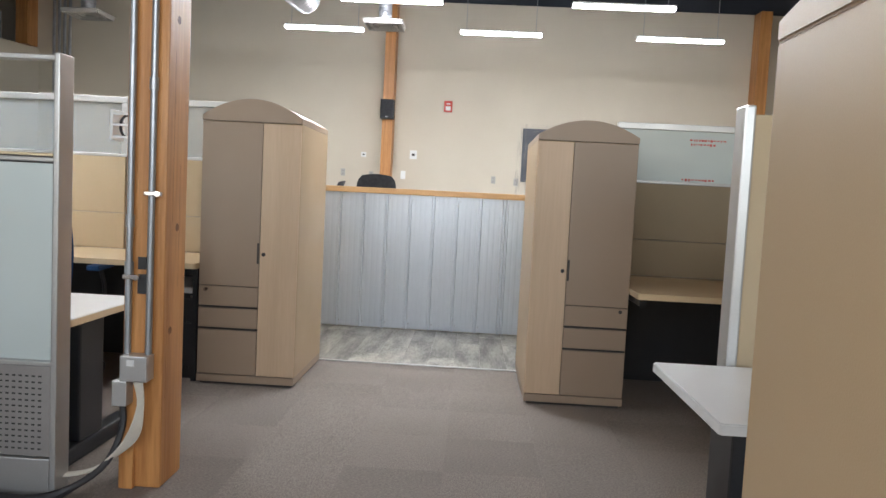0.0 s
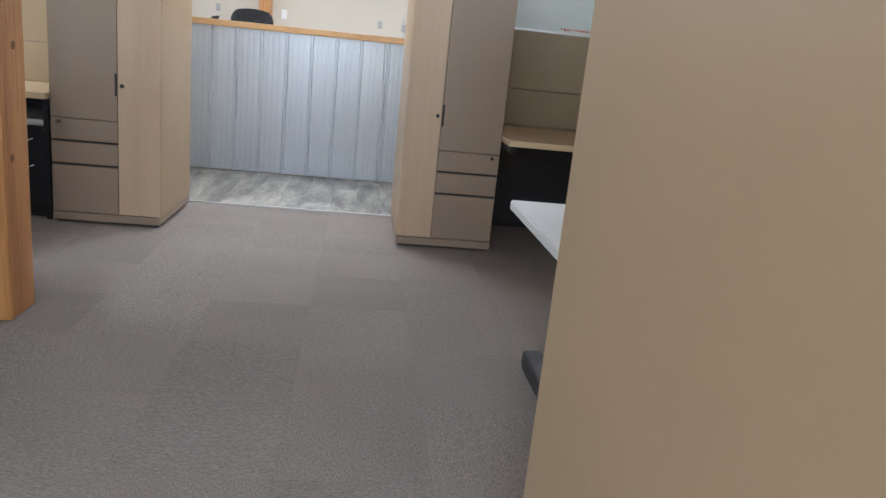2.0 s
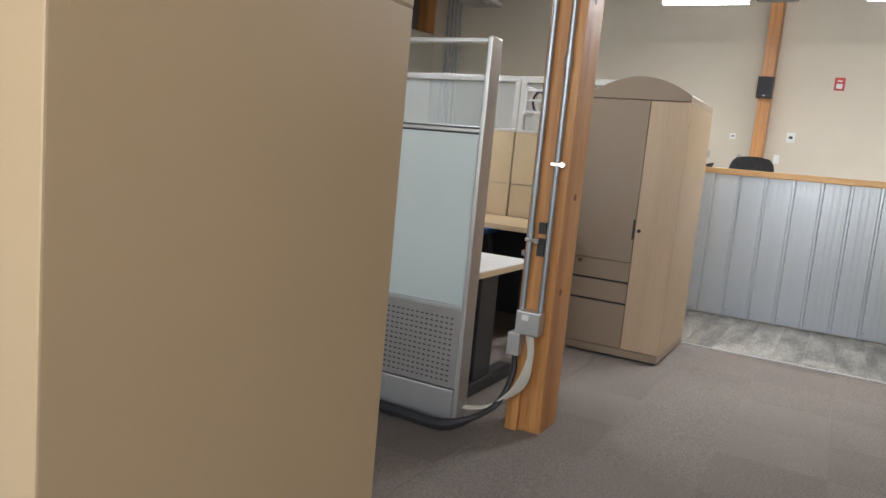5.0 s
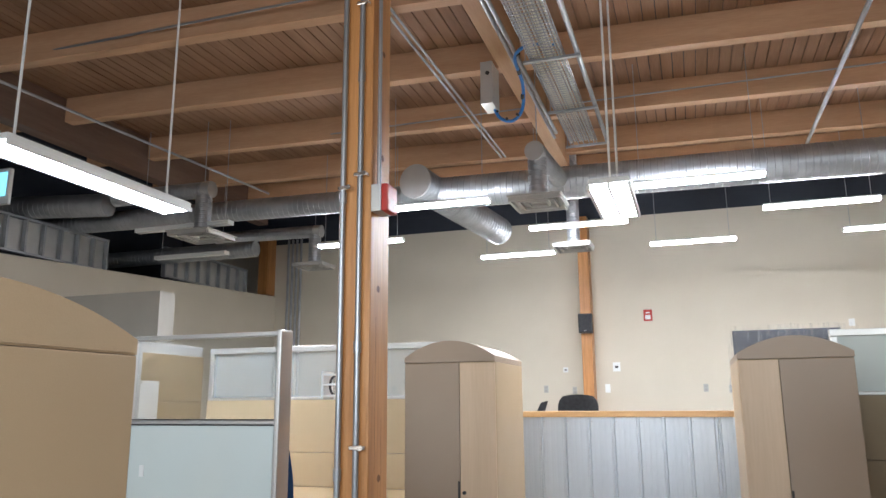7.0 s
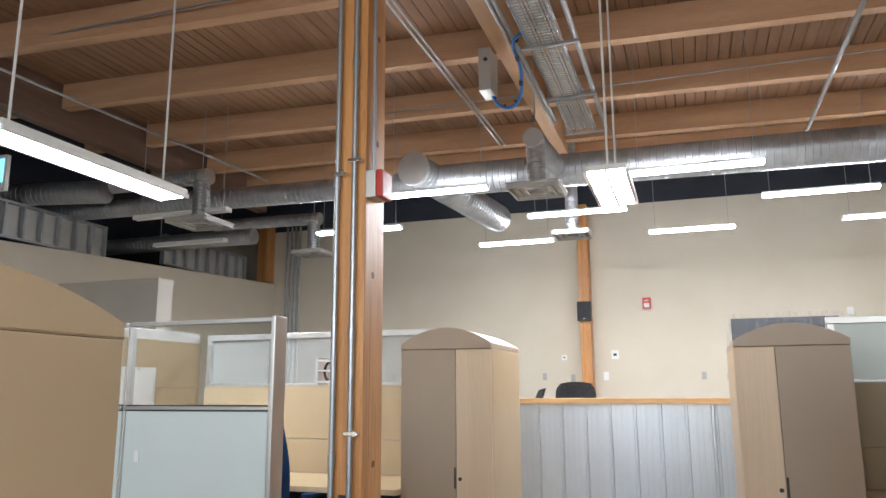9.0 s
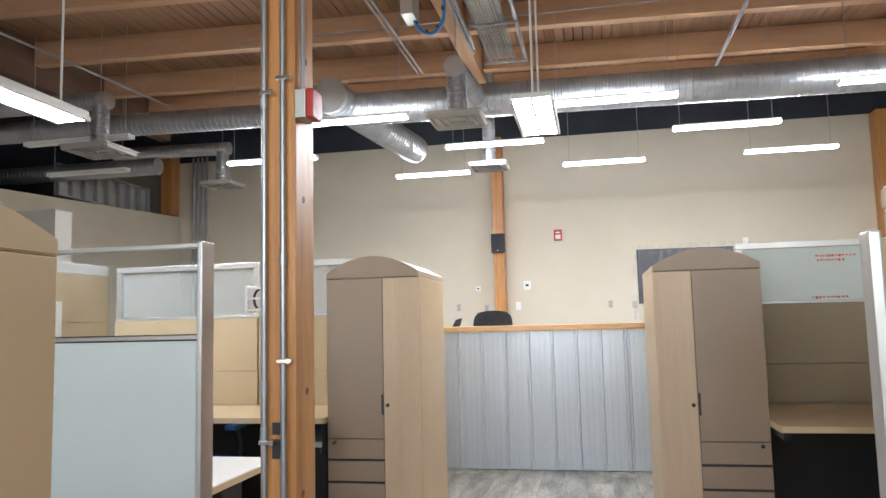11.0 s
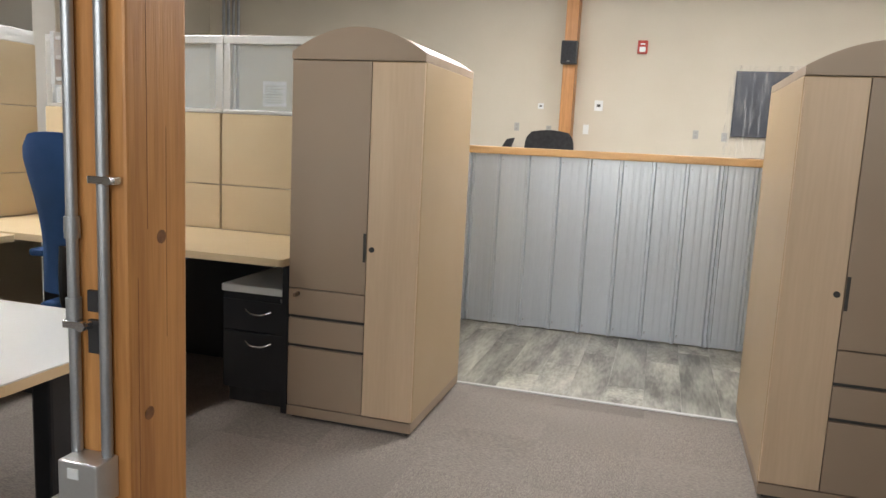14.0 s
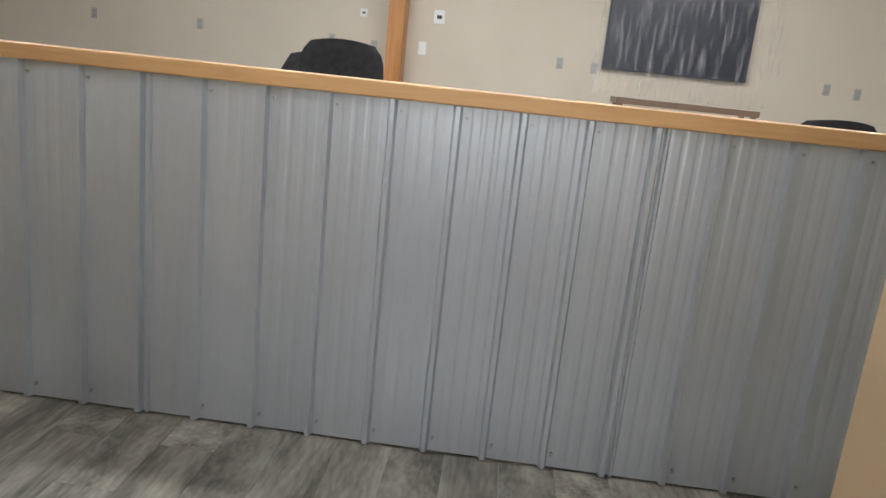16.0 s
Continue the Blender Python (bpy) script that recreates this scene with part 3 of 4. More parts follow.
part("plastic_film", film, M_PLAST, tv, "crinkled clear plastic sheet", True).visible_shadow = False
table = thing("side_table", "brown table standing below the screen", "table", pose(1.75, 12.9, 0))
part("tabletop", bx(-0.75, 0.75, -0.25, 0.25, 1.215, 1.28, bev=0.005), M_BROWN, table)
for sx in (-1, 1):
    for sy in (-1, 1):
        part("leg", bx(sx * 0.7 - 0.025, sx * 0.7 + 0.025, sy * 0.2 - 0.025, sy * 0.2 + 0.025, 0, 1.215), M_BROWN, table)


# ---- counter with a corrugated metal front ----
counter = thing("reception_counter", "long reception counter with ribbed metal front and oak cap", "counter", pose(0, 7.02, 0))
part("core_wall", bx(-3.9, 3.4, 0.03, 0.16, 0, 1.237), M_WALL, counter)
PITCH = 0.2195
for k, x0 in enumerate((-3.138, -1.382, 0.374)):
    bm = bmesh.new()
    prof = []
    for i in range(8):
        a = x0 + i * PITCH
        first = i == 0
        prof += [(a - 0.016, 0.0), (a - 0.008, -0.025), (a + 0.008, -0.025), (a + 0.016, 0.0)]
        if first:
            prof += [(a + 0.022, 0.0), (a + 0.028, -0.012), (a + 0.036, -0.012), (a + 0.042, 0.0)]
        for f in (0.3, 0.52, 0.75):
            c = a + PITCH * f
            d = 0.0008 if a < -0.4 else 0.0016
            prof += [(c - 0.02, 0.0), (c - 0.012, -d), (c + 0.012, -d), (c + 0.02, 0.0)]
    prof.append((x0 + 8 * PITCH - 0.018, 0.0))
    lo = [bm.verts.new((x, y - 0.002, 0.004)) for x, y in prof]
    hi = [bm.verts.new((x, y - 0.002, 1.2365)) for x, y in prof]
    for i in range(len(prof) - 1):
        bm.faces.new((lo[i], lo[i + 1], hi[i + 1], hi[i]))
    for row in (lo, hi):
        e = [bm.verts.new((x, 0.028, row[0].co.z)) for x in (prof[-1][0], prof[0][0])]
        bm.faces.new(row + e)
        row += e
    n = len(lo)
    for i in range(len(prof) - 1, n):
        bm.faces.new((lo[i], lo[(i + 1) % n], hi[(i + 1) % n], hi[i]))
    sheet = part("metal_sheet", bm, M_CORR, counter)
    for i in range(8):
        for z in (0.03, 1.2):
            part("screw", tube(bmesh.new(), (x0 + i * PITCH + 0.03, -0.011, z), (x0 + i * PITCH + 0.03, -0.001, z), 0.006, 6), M_STEEL, sheet)
part("oak_cap", bx(-3.9, 3.4, -0.03, 0.2, 1.238, 1.291, bev=0.005), M_OAK, counter, "clear-finished oak cap")
part("worktop", bx(-3.9, 3.4, 0.165, 0.8, 0.70, 0.74), M_WHITE, counter)
for x in (-3.8, -0.2, 3.3):
    part("bracket", bx(x, x + 0.05, 0.165, 0.75, 0.0, 0.699), M_BLACK, counter)
structure("floor_transition_strip", bx(-10.0, 7.0, 5.56, 5.585, 0.0, 0.007, bev=0.002), M_ALU, "thin metal strip between carpet and vinyl", "trim")


# ---- storage towers ----


def tower(m, mirrored, label, H=1.64, split=0.065, rise=0.108, skin=M_TAUPE, W=0.615, D=0.80):
    """A wardrobe tower with an arched cap: front at y = 0, depth towards +y."""
    t = thing("storage_tower", label, "cabinet", m, "storage towers")
    s = -1 if mirrored else 1
    X = lambda a, b: sorted((s * a, s * b))
    part("plinth", bx(-W / 2 + 0.001, W / 2 - 0.001, 0.001, D - 0.004, 0.008, 0.03), M_TAUPE, t)
    part("glide", bx(-W / 2 + 0.02, W / 2 - 0.02, 0.02, D - 0.02, 0, 0.008), M_HOLE, t)
    part("body", bx(-W / 2, W / 2, 0.02, D, 0.03, H, bev=0.004), M_TAN, t)
    cap = bmesh.new()
    n = 18
    prof = [(-W / 2, 0.001)] + [(-W / 2 + W * i / n, 0.035 + rise * (1 - (2 * i / n - 1) ** 2)) for i in range(n + 1)] + [(W / 2, 0.001)]
    fr = [cap.verts.new((x, -0.004, H + z)) for x, z in prof]
    bk = [cap.verts.new((x, D + 0.002, H + z)) for x, z in prof]
    cap.faces.new(fr); cap.faces.new(bk)
    for i in range(len(prof)):
        j = (i + 1) % len(prof)
        cap.faces.new((fr[i], fr[j], bk[j], bk[i]))
    bmesh.ops.recalc_face_normals(cap, faces=cap.faces)
    bmesh.ops.bevel(cap, geom=[e for e in cap.edges if abs(e.verts[0].co.y - e.verts[1].co.y) < 0.01], offset=0.004, segments=2, affect="EDGES")
    part("arched_cap", cap, skin, t, "", True)
    x0, x1 = X(-W / 2 + 0.003, split)
    door = part("door", bx(x0, x1, 0.0, 0.019, 0.605, H - 0.004, bev=0.003), M_TAUPE, t, "tall taupe door")
    h0, h1 = X(split - 0.014, split - 0.001)
    part("finger_pull", bx(h0, h1, -0.003, -0.0005, 0.755, 0.885), M_HOLE, door, "dark scooped finger pull")
    for z0, z1 in ((0.475, 0.60), (0.335, 0.46), (0.035, 0.32)):
        dr = part("drawer", bx(x0, x1, 0.0, 0.019, z0, z1, bev=0.004), M_TAUPE, t)
        # dark bar stands in for the shade in the gap above the drawer
        part("shadow_gap", bx(x0 + 0.002, x1 - 0.002, 0.012, 0.0195, z1 + 0.001, z1 + 0.014), M_HOLE, dr)
    w0, w1 = X(split + 0.003, W / 2 - 0.002)
    maple = part("maple_door", bx(w0, w1, 0.0, 0.019, 0.035, H - 0.006, bev=0.003), M_MAPLE, t, "narrow pale maple door")
    lk = s * (split + 0.028)
    part("lock", tube(bmesh.new(), (lk, -0.008, 0.815), (lk, 0.0, 0.815), 0.012, 14), M_PLASTIC, maple, "black round lock")
    k = s * (-W / 2 + 0.05)
    lock = part("drawer_lock", tube(bmesh.new(), (k, -0.008, 0.578), (k, 0.0, 0.578), 0.011, 14), M_PLASTIC, t, "black round lock")
    return t


tw = tower(pose(-1.316, 4.725, 0), False, "taupe and maple storage tower with an arched top", split=0.07, W=0.628, D=0.805)
for o in tw.children:
    if o.name.startswith("drawer_lock"):
        part("key", bx(-0.266, -0.254, -0.045, -0.008, 0.57, 0.588, bev=0.002), M_BROWN, o, "brass key left in the lock")
tower(pose(0.772, 4.715, 0), True, "taupe and maple storage tower, mirrored, with an arched top", split=0.085, D=0.93, H=1.615, rise=0.095)
tower(pose(-0.93 - 0.62, 0.965, 0, 0, 0, -90), False, "tan storage tower turned with its plain back to the aisle", H=1.485, rise=0.085, skin=M_TAN, W=0.8, D=0.62)
tower(pose(0.53 + 0.62, 0.887, 0, 0, 0, 90), True, "tan storage tower turned with its plain back to the aisle", H=1.485, rise=0.045, skin=M_TAN, W=0.8, D=0.62)


# ---- panels of the cubicles ----
def glass_panel(x_right, x_left, y, label, post=True):
    """A low screen: vented metal base, frosted pane, clear pane, thin aluminium trims; post: the thick end post."""
    t = thing("cubicle_screen", label, "partition", pose(x_right, y, 0), "cubicle screens")
    n = x_right - x_left
    e = 0.03 if post else 0.003
    if post:
        part("end_post", bx(-0.024, 0.0, 0.0, 0.1, 0, 1.70, bev=0.006), M_ALU, t, "silver end post")
        part("gasket", bx(-0.0295, -0.0245, 0.02, 0.08, 0.01, 1.69), M_PLASTIC, t, "black rubber gasket")
    part("top_rail", bx(-n, -e, 0.03, 0.08, 1.675, 1.695, bev=0.004), M_ALU, t)
    part("mid_rail", bx(-n, -e, 0.03, 0.08, 1.292, 1.308, bev=0.003), M_ALU, t)
    part("gasket", bx(-n, -e, 0.036, 0.074, 1.309, 1.314), M_PLASTIC, t, "black rubber gasket")
    part("gasket", bx(-n, -e, 0.034, 0.06, 1.286, 1.2915), M_PLASTIC, t, "black rubber gasket")
    part("rail", bx(-n, -e, 0.015, 0.095, 0.505, 0.522, bev=0.003), M_ALU, t)
    part("stile", bx(-n, -n + 0.01, 0.03, 0.08, 0.523, 1.674, bev=0.002), M_ALU, t)
    part("clear_pane", bx(-n + 0.011, -e, 0.05, 0.056, 1.315, 1.674), M_GLASS, t, "clear glass").visible_shadow = False
    part("frosted_pane", bx(-n + 0.011, -e, 0.04, 0.05, 0.523, 1.2855), M_FROST, t, "pale frosted glass")
    vent = part("vented_base", bx(-n, -e, 0.02, 0.09, 0.145, 0.504, bev=0.003), M_GREYMET, t, "grey perforated metal")
    holes = bmesh.new()
    for i in range(int((n - 0.1) / 0.026)):
        for j in range(13):
            x, z = -0.075 - i * 0.026, 0.175 + j * 0.024
            box(holes, x - 0.0065, x + 0.0065, 0.0185, 0.0198, z - 0.003, z + 0.003)
    tagged(part("slot", holes, M_HOLE, vent), kind="stuff")
    skirt = part("skirting", bx(-n, -e, 0.01, 0.1, 0, 0.14, bev=0.004), M_ALU, t)
    part("socket_cover", bx(-0.52, -0.4, 0.006, 0.0095, 0.06, 0.1), M_ALU, skirt)
    if post:
        part("sticker", bx(-n + 0.075, -n + 0.1, 0.036, 0.0395, 1.06, 1.11), M_WHITE, t, "small white paper sticker")
    return t


glass_panel(-1.475, -2.285, 2.87, "silver framed frosted glass cubicle screen with an end post")
glass_panel(-2.297, -3.1, 2.87, "silver framed cubicle screen with frosted and clear glass", False)


def tile_panel(m, n, label, pane, fabric, seams=(1.0,), z_glass=1.42, top=1.84, marks=False):
    """One section of a fabric panel wall with a glass top, along +x."""
    t = thing("cubicle_partition", label, "partition", m, "panel walls")
    part("frame", bx(0.006, n - 0.006, 0.0, 0.05, 0.0, z_glass - 0.01), M_GREYMET, t)
    zs = [0.1, 0.74, *seams, z_glass - 0.012]
    for a, b in zip(zs, zs[1:]):
        part("fabric_tile", bx(0.004, n - 0.004, -0.022, -0.001, a + 0.002, b - 0.002, bev=0.004), fabric, t)
        part("fabric_tile", bx(0.004, n - 0.004, 0.051, 0.072, a + 0.002, b - 0.002, bev=0.004), fabric, t)
    part("skirting", bx(0.004, n - 0.004, -0.02, 0.07, 0, 0.1), M_BLACK, t)
    for z in (z_glass - 0.01, top - 0.045):
        part("rail", bx(0, n, -0.006, 0.056, z, z + (0.02 if z < 1.6 else 0.045), bev=0.003), M_ALU, t)
    for x in (0, n - 0.045):
        part("stile", bx(x, x + 0.045, -0.005, 0.055, z_glass + 0.011, top - 0.046, bev=0.003), M_ALU, t)
    p = part("pane", bx(0.045, n - 0.045, 0.02, 0.028, z_glass + 0.011, top - 0.046), pane, t)
    return t


for x0, n in ((-2.442, 0.9), (-3.692, 1.246)):
    tile_panel(pose(x0, 5.43, 0), n, "beige fabric cubicle panel with a milky glass top", M_FROST2, M_FABRIC)
for y0 in (3.0, 4.2):
    tile_panel(pose(-3.74, y0, 0, 0, 0, 90), 1.18, "tall beige fabric side panel of the cubicle", M_FABRIC, M_FABRIC, (1.0, 1.4), 1.78, 1.85)
for x0, n in ((1.1, 0.9), (2.01, 1.2)):
    tile_panel(pose(x0, 5.55, 0), n, "olive fabric cubicle panel with a white glass board on top", M_FROST, M_FABRIC_D)
side = thing("cubicle_partition", "silver end post and beige side of a cubicle panel", "partition", pose(1.07, 2.9, 0), "panel walls")
part("end_post", bx(-0.012, 0.03, 0, 0.1, 0, 1.625, bev=0.008), M_ALU, side)
part("fabric_tile", bx(0.031, 1.5, 0.03, 0.08, 0.1, 1.595, bev=0.005), M_FABRIC, side)
part("skirting", bx(0.031, 1.5, 0.03, 0.08, 0, 0.098), M_ALU, side)


def scrawl(x0, x1, z, label):
    """A line of illegible red handwriting as short uneven bars."""
    t = thing("red_writing", label, "writing", pose(0, 5.572, z), "board writing")
    g = random.Random(int(x0 * 100 + z * 10))
    bm = bmesh.new()
    x = x0
    while x < x1:
        w = g.uniform(0.008, 0.02)
        h = g.uniform(0.006, 0.014)
        box(bm, x, x + w, -0.0035, -0.0005, -h, h * 0.4)
        x += w + g.uniform(0.004, 0.012)
    part("stroke", bm, M_INK, t)


for x0, x1, z in ((1.62, 1.88, 1.735), (1.63, 1.80, 1.705), (1.58, 1.80, 1.45)):
    scrawl(x0, x1, z, "faded red marker line on the white glass board")


# ---- desks ----
def rounded_top(x0, x1, y0, y1, z0, z1, r=0.06):
    bm = bmesh.new()
    lo = []
    for cx, cy, a0 in ((x1 - r, y1 - r, 0), (x0 + r, y1 - r, 90), (x0 + r, y0 + r, 180), (x1 - r, y0 + r, 270)):
        for k in range(6):
            a = radians(a0 + 18 * k)
            lo.append((cx + r * math.cos(a), cy + r * math.sin(a)))
    a = [bm.verts.new((x, y, z0)) for x, y in lo]
    b = [bm.verts.new((x, y, z1)) for x, y in lo]
    bm.faces.new(a); bm.faces.new(b)
    for i in range(len(lo)):
        j = (i + 1) % len(lo)
        bm.faces.new((a[i], a[j], b[j], b[i]))
    return bm


def desk(x0, x1, y0, y1, z, label, edge, r=0.06, legs=()):
    t = thing("desk", label, "desk", pose(x0, y0, 0), "desks")
    part("desktop", rounded_top(0.003, x1 - x0 - 0.003, 0.003, y1 - y0 - 0.003, z - 0.004, z, r), M_WHITE, t, "white laminate surface")
    part("edge_band", rounded_top(0, x1 - x0, 0, y1 - y0, z - 0.032, z - 0.0045, r), edge, t)
    for lx in legs:
        leg = part("leg", bx(lx - x0 - 0.035, lx - x0 + 0.035, (y1 - y0) / 2 - 0.09, (y1 - y0) / 2 + 0.12, 0.05, z - 0.033, bev=0.01), M_BLACK, t, "black steel column")
        part("foot", bx(lx - x0 - 0.04, lx - x0 + 0.04, 0.04, y1 - y0 + 0.04, 0, 0.05, bev=0.015), M_BLACK, leg)
        part("top_bracket", bx(lx - x0 - 0.03, lx - x0 + 0.03, 0.06, y1 - y0 - 0.06, z - 0.06, z - 0.0335), M_BLACK, leg)
    part("modesty_bar", bx(0.2, x1 - x0 - 0.15, (y1 - y0) * 0.6, (y1 - y0) * 0.6 + 0.03, z - 0.2, z - 0.05), M_BLACK, t)
    return t


desk(-2.8, -1.535, 3.04, 3.78, 0.655, "white desk with a cream edge on black legs", M_CREAM, 0.05, (-1.66, -2.65))
desk(0.775, 2.2, 2.1, 2.84, 0.672, "white desk with a white edge on black legs", M_WHITE, 0.012, (0.95, 2.0))


def worktop(x0, x1, y0, y1, z, label):
    t = thing("worktop", label, "worktop", pose(x0, y0, 0), "cream worktops")
    part("top", rounded_top(0, x1 - x0, 0, y1 - y0, z - 0.035, z, 0.02), M_CREAM, t)
    part("back_panel", bx(0.02, x1 - x0 - 0.02, y1 - y0 - 0.06, y1 - y0 - 0.03, 0.02, z - 0.036), M_BLACK, t, "black modesty panel")
    part("bracket", bx(0.02, 0.06, 0.05, y1 - y0 - 0.07, z - 0.08, z - 0.036), M_BLACK, t)
    part("support", bx(x1 - x0 - 0.05, x1 - x0 - 0.02, 0.1, y1 - y0 - 0.07, 0, z - 0.036), M_BLACK, t)


worktop(-3.7, -1.63, 4.66, 5.405, 0.74, "long cream laminate worktop against the beige panels")
worktop(1.075, 3.1, 4.45, 5.52, 0.73, "cream laminate worktop against the olive panels")
single("side_worktop", rounded_top(-3.7, -3.1, 3.1, 4.61, 0.705, 0.74, 0.02), M_CREAM, "cream laminate return worktop along the side panel", "worktop")

ped = thing("pedestal_drawers", "black two-drawer pedestal with a white top under the worktop", "drawer unit", pose(-2.03, 4.8, 0))
part("body", bx(0, 0.4, 0.012, 0.55, 0.04, 0.53, bev=0.006), M_BLACK, ped)
part("top", bx(-0.005, 0.405, -0.005, 0.555, 0.531, 0.57, bev=0.01), M_WHITE, ped, "white padded top")
part("plinth", bx(0.02, 0.38, 0.03, 0.53, 0, 0.039), M_PLASTIC, ped)
for z0, z1 in ((0.345, 0.495), (0.05, 0.335)):
    dr = part("drawer", bx(0.004, 0.396, 0, 0.0115, z0, z1, bev=0.004), M_BLACK, ped)
    part("handle", run(bmesh.new(), [(0.13, -0.001, z1 - 0.045), (0.17, -0.02, z1 - 0.06), (0.23, -0.02, z1 - 0.06), (0.27, -0.001, z1 - 0.045)], 0.005, 8), M_CHROME, dr, "curved chrome handle")
part("lock", tube(bmesh.new(), (0.33, -0.004, 0.513), (0.33, 0.012, 0.513), 0.01, 12), M_CHROME, ped)


# ---- chairs ----
def cushion(x0, x1, y0, y1, z0, z1, bev, seg=4):
    return bx(x0, x1, y0, y1, z0, z1, bev=bev, seg=seg)


def office_chair(m, label, fabric, top, width, arms, seat_z=0.47, square=False, arm=0.2):
    """A swivel chair that faces +y; top: height of its back."""
    t = thing("office_chair", label, "chair", m, "office chairs")
    part("seat", cushion(-0.25, 0.25, -0.22, 0.27, seat_z - 0.08, seat_z, 0.035), fabric, t, smooth=True)
    back = bmesh.new()
    hz = top - seat_z - 0.06
    n, k = 12, 14
    lo_all = []
    for side_y in (0, 1):
        g = []
        for j in range(k + 1):
            f = j / k
            wv = width / 2 * (1 - 0.18 * f ** 3 - 0.1 * (1 - f) ** 2) * (math.sqrt(max(0.05, 1 - max(0, (f - 0.86) / 0.14) ** 2 * 0.6)))
            if square:
                wv = width / 2 * (0.94 + 0.06 * math.sin(math.pi * f)) * (1 - 0.22 * max(0, (f - 0.8) / 0.2) ** 3)
            row = []
            for i in range(n + 1):
                u = -1 + 2 * i / n
                y = -0.27 - 0.10 * f + 0.05 * math.sin(f * math.pi * 1.3) + 0.05 * u * u - (0.045 * (1 - u ** 4) ** 0.5 * (0.4 + 0.6 * math.sin(math.pi * min(1, f + 0.08))) if side_y == 0 else 0)
                row.append(back.verts.new((u * wv, y, seat_z + 0.06 + hz * f - (0.02 * u * u * f if square else 0.05 * abs(u) ** 3 * f ** 4))))
            g.append(row)
        lo_all.append(g)
    for g in lo_all:
        for a, b in zip(g, g[1:]):
            for i in range(n):
                back.faces.new((a[i], a[i + 1], b[i + 1], b[i]))
    f0, f1 = lo_all
    rim0 = f0[0][:] + [r[-1] for r in f0[1:]] + f0[-1][-2::-1] + [r[0] for r in f0[-2:0:-1]]
    rim1 = f1[0][:] + [r[-1] for r in f1[1:]] + f1[-1][-2::-1] + [r[0] for r in f1[-2:0:-1]]
    for i in range(len(rim0)):
        j = (i + 1) % len(rim0)
        back.faces.new((rim0[i], rim0[j], rim1[j], rim1[i]))
    part("backrest", back, fabric, t, smooth=True)
    part("back_bar", run(bmesh.new(), [(0, -0.05, seat_z - 0.1), (0, -0.25, seat_z - 0.09), (0, -0.36, seat_z + 0.05), (0, -0.36, seat_z + 0.3)], 0.022, 8), M_PLASTIC, t)
    for s in (-1, 1):
        rest = part("armrest", cushion(s * 0.31 - 0.04, s * 0.31 + 0.04, -0.14, 0.14, seat_z + arm, seat_z + arm + 0.035, 0.015, 3), arms, t, smooth=True)
        part("arm_post", run(bmesh.new(), [(s * 0.31, 0.0, seat_z + arm), (s * 0.33, 0.02, seat_z + 0.05), (s * 0.27, 0.02, seat_z - 0.06)], 0.014, 8), M_PLASTIC, rest)
    part("gas_column", tube(bmesh.new(), (0, 0, 0.12), (0, 0, seat_z - 0.09), 0.03, 14), M_PLASTIC, t, smooth=True)
    for i in range(5):
        a = radians(72 * i + 20)
        c, s = math.cos(a), math.sin(a)
        leg = part("base_leg", run(bmesh.new(), [(0.02 * c, 0.02 * s, 0.13), (0.16 * c, 0.16 * s, 0.115), (0.3 * c, 0.3 * s, 0.085)], 0.02, 8), M_PLASTIC, t)
        part("caster", tube(bmesh.new(), (0.3 * c - 0.022 * s, 0.3 * s + 0.022 * c, 0.03), (0.3 * c + 0.022 * s, 0.3 * s - 0.022 * c, 0.03), 0.03, 14), M_PLASTIC, leg, smooth=True)
    return t


office_chair(pose(-2.56, 4.66, 0, 0, 0, 8), "blue fabric high-back office chair facing the worktop", M_BLUE, 1.27, 0.45, M_BLUE, square=True)
office_chair(pose(-1.09, 8.84, 0, 0, 0, 10), "black mesh office chair behind the counter", M_MESH, 1.455, 0.46, M_PLASTIC, 0.75, True, 0.45)
office_chair(pose(-2.08, 10.0, 0, 0, 0, 90), "black office chair turned sideways behind the counter", M_MESH, 1.385, 0.36, M_PLASTIC, 0.72, True)
office_chair(pose(1.62, 9.1, 0, 0, 0, 8), "black mesh office chair behind the counter", M_MESH, 1.31, 0.52, M_PLASTIC, 0.72, True)

# ---- small things ----
single("wall_post", bx(4.86, 5.06, 13.3, 13.628, 0, 4.71, bev=0.01), M_FIR, "orange fir post against the beige wall", "post")
rack = thing("cable_bracket", "small white cable bracket with coiled cable on the post", "bracket", pose(-1.3185, 3.2, 1.40))
part("plate", bx(-0.105, -0.093, -0.05, 0.05, 0, 0.125, bev=0.003), M_WHITE, rack)
for z in (0.01, 0.06, 0.105):
    part("finger", bx(-0.093, 0.0, -0.045, -0.036, z, z + 0.009), M_WHITE, rack)
part("cable_coil", run(bmesh.new(), [(-0.05 + 0.03 * math.cos(a * 0.7), -0.02 + 0.001 * a, 0.06 + 0.045 * math.sin(a * 0.7)) for a in range(18)], 0.004, 6), M_PLASTIC, rack)
sheet = thing("paper_notice", "white printed sheet behind the milky glass", "paper", pose(-2.135, 5.4645, 1.456))
part("paper", bx(-0.075, 0.075, 0.0, 0.0015, 0, 0.14), M_WHITE, sheet)
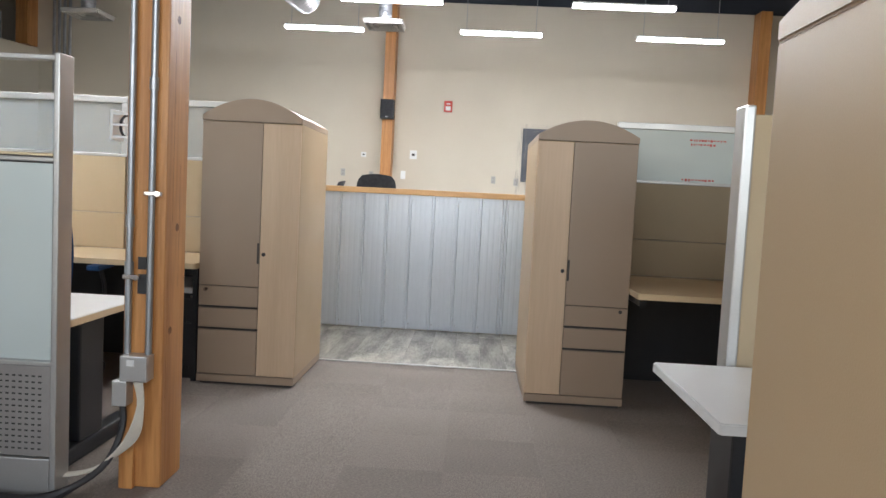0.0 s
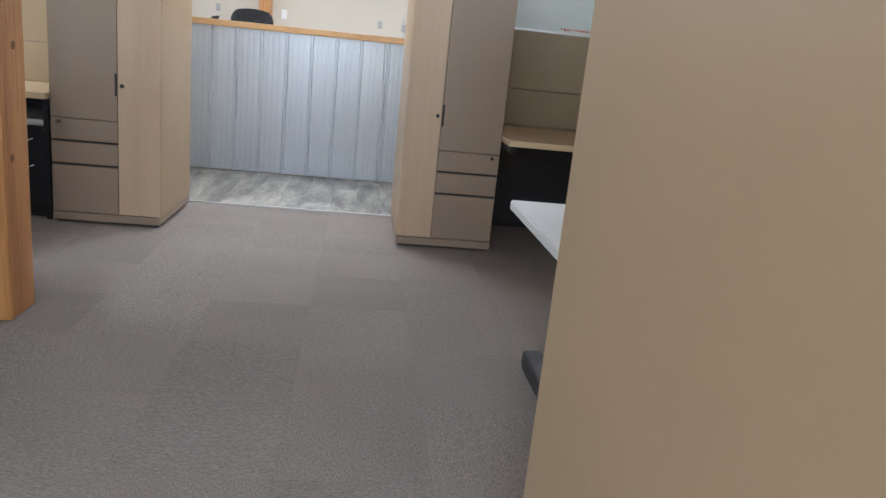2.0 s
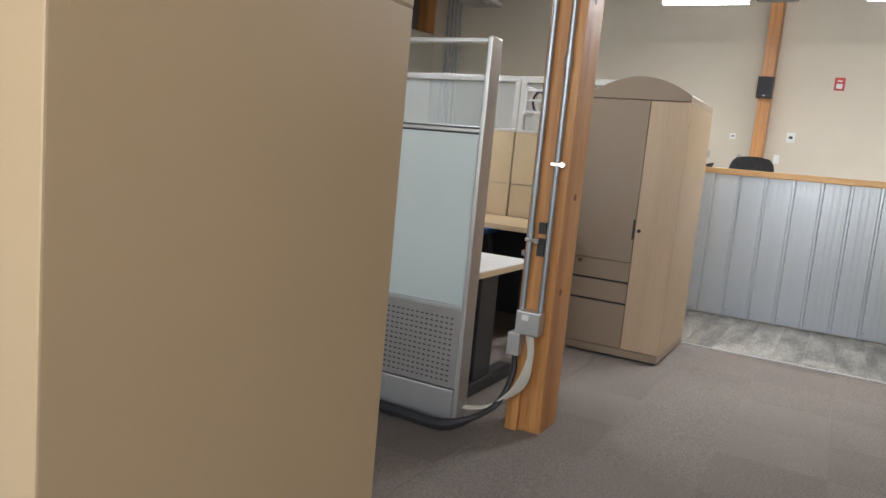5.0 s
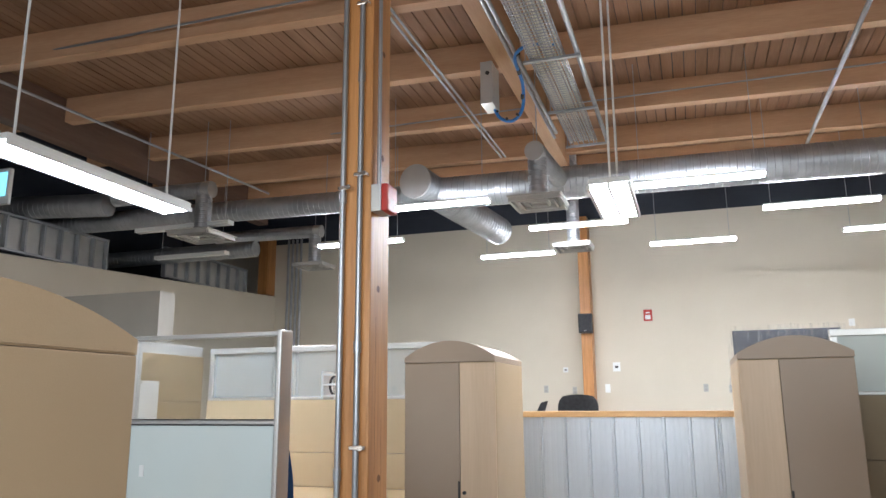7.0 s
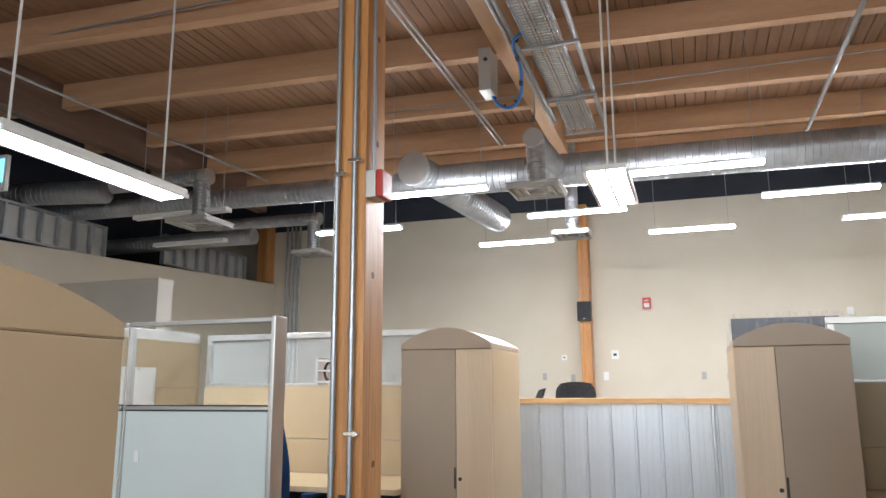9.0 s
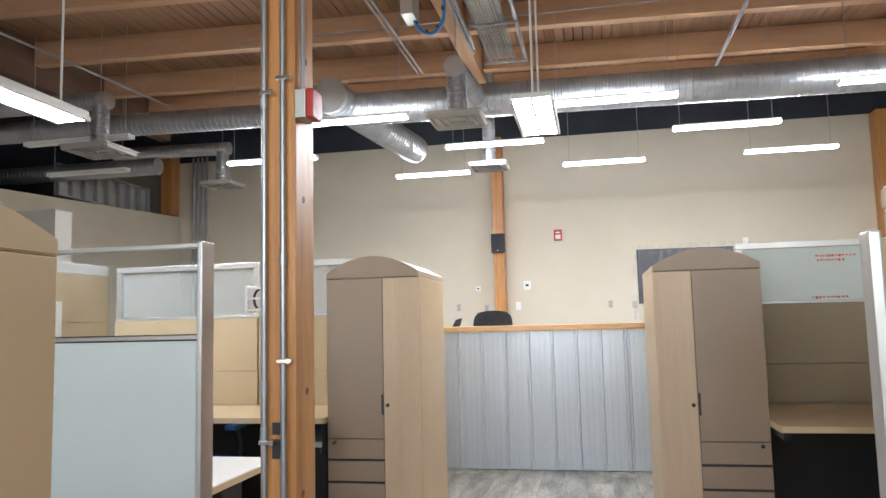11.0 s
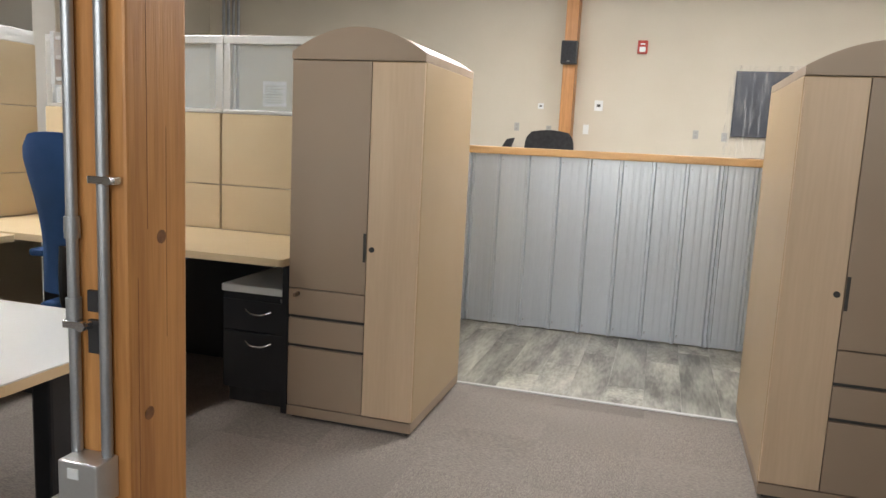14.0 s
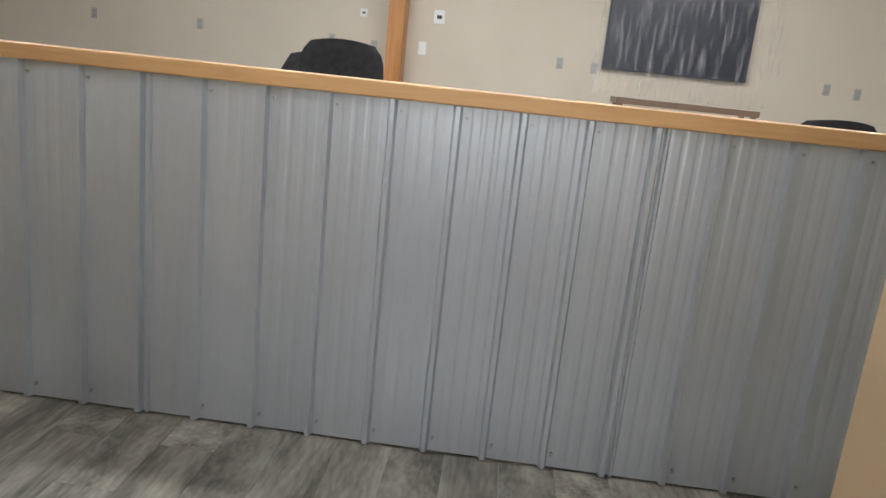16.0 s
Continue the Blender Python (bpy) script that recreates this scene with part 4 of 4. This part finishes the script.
for i in range(7):
    part("print_line", bx(-0.06, 0.03 + 0.02 * (i % 2), -0.0012, -0.0002, 0.02 + i * 0.015, 0.025 + i * 0.015), M_GREYMET, sheet)

board = thing("paper_sheet", "blank white sheet pinned to the beige side panel", "paper", pose(-3.7, 4.42, 1.2))
part("sheet", bx(-0.006, -0.004, 0, 0.40, 0, 0.355), M_WHITE, board)
part("pin", tube(bmesh.new(), (-0.0038, 0.2, 0.34), (0.004, 0.2, 0.34), 0.006, 8), M_CHROME, board)

# ---- all that stands clear of the floor sits this much higher; feet stay on the floor ----
LIFT = 0.033
bpy.context.view_layer.update()
for ob in [o for o in scene.objects if o.type == "MESH" and not o.name.startswith("floor")]:
    m = ob.matrix_world.copy()
    back = m.inverted()
    for v in ob.data.vertices:
        w = m @ v.co
        w.z += LIFT * min(max(w.z / 0.03, 0.0), 1.0)
        v.co = back @ w

# ---- floor pieces ----
TX, TY = 0.46, 0.488
tiles = [finish("carpet_tile", bx(0.0004, TX - 0.0004, 0.0004, TY - 0.0004, -0.008, 0.0), m) for m in (M_CARPET, M_CARPET_X)]
for i in range(-8, 8):
    for j in range(-2, 12):
        y = 2.01 + (j - 4) * TY
        if y > 5.5:
            continue
        o = new("carpet_tile", tiles[(i * 5 + j * 3 + (i * j) % 3) % 2])
        if y + TY > 5.558:
            o.scale = (1, (5.558 - y) / TY, 1)
        o.location = (i * TX + 0.012, y, 0.0012 * ((i * 7 + j * 3) % 3) / 3)
        o.parent = floor
vinyl = structure("floor_vinyl", bx(-10.0, 7.0, 5.585, 13.63, -0.0075, -0.0032), M_VINYL, "weathered grey wood-look vinyl plank floor", "floor")
PW, PL = 0.2, 1.22
vm = finish("plank", bx(0.001, PW - 0.001, 0.001, PL - 0.001, -0.003, 0.0), M_VINYL)
g = random.Random(5)
for i in range(-20, 18):
    off = g.choice((0.0, 0.3, 0.61, 0.9))
    y = 5.585 - off
    while y < 7.018:
        a, b = max(y, 5.585), min(y + PL, 7.018)
        if b - a > 0.02:
            o = new("plank", vm)
            o.location = (i * PW, a, 0.0)
            o.scale = (1, (b - a) / PL, 1)
            o.parent = vinyl
        y += PL
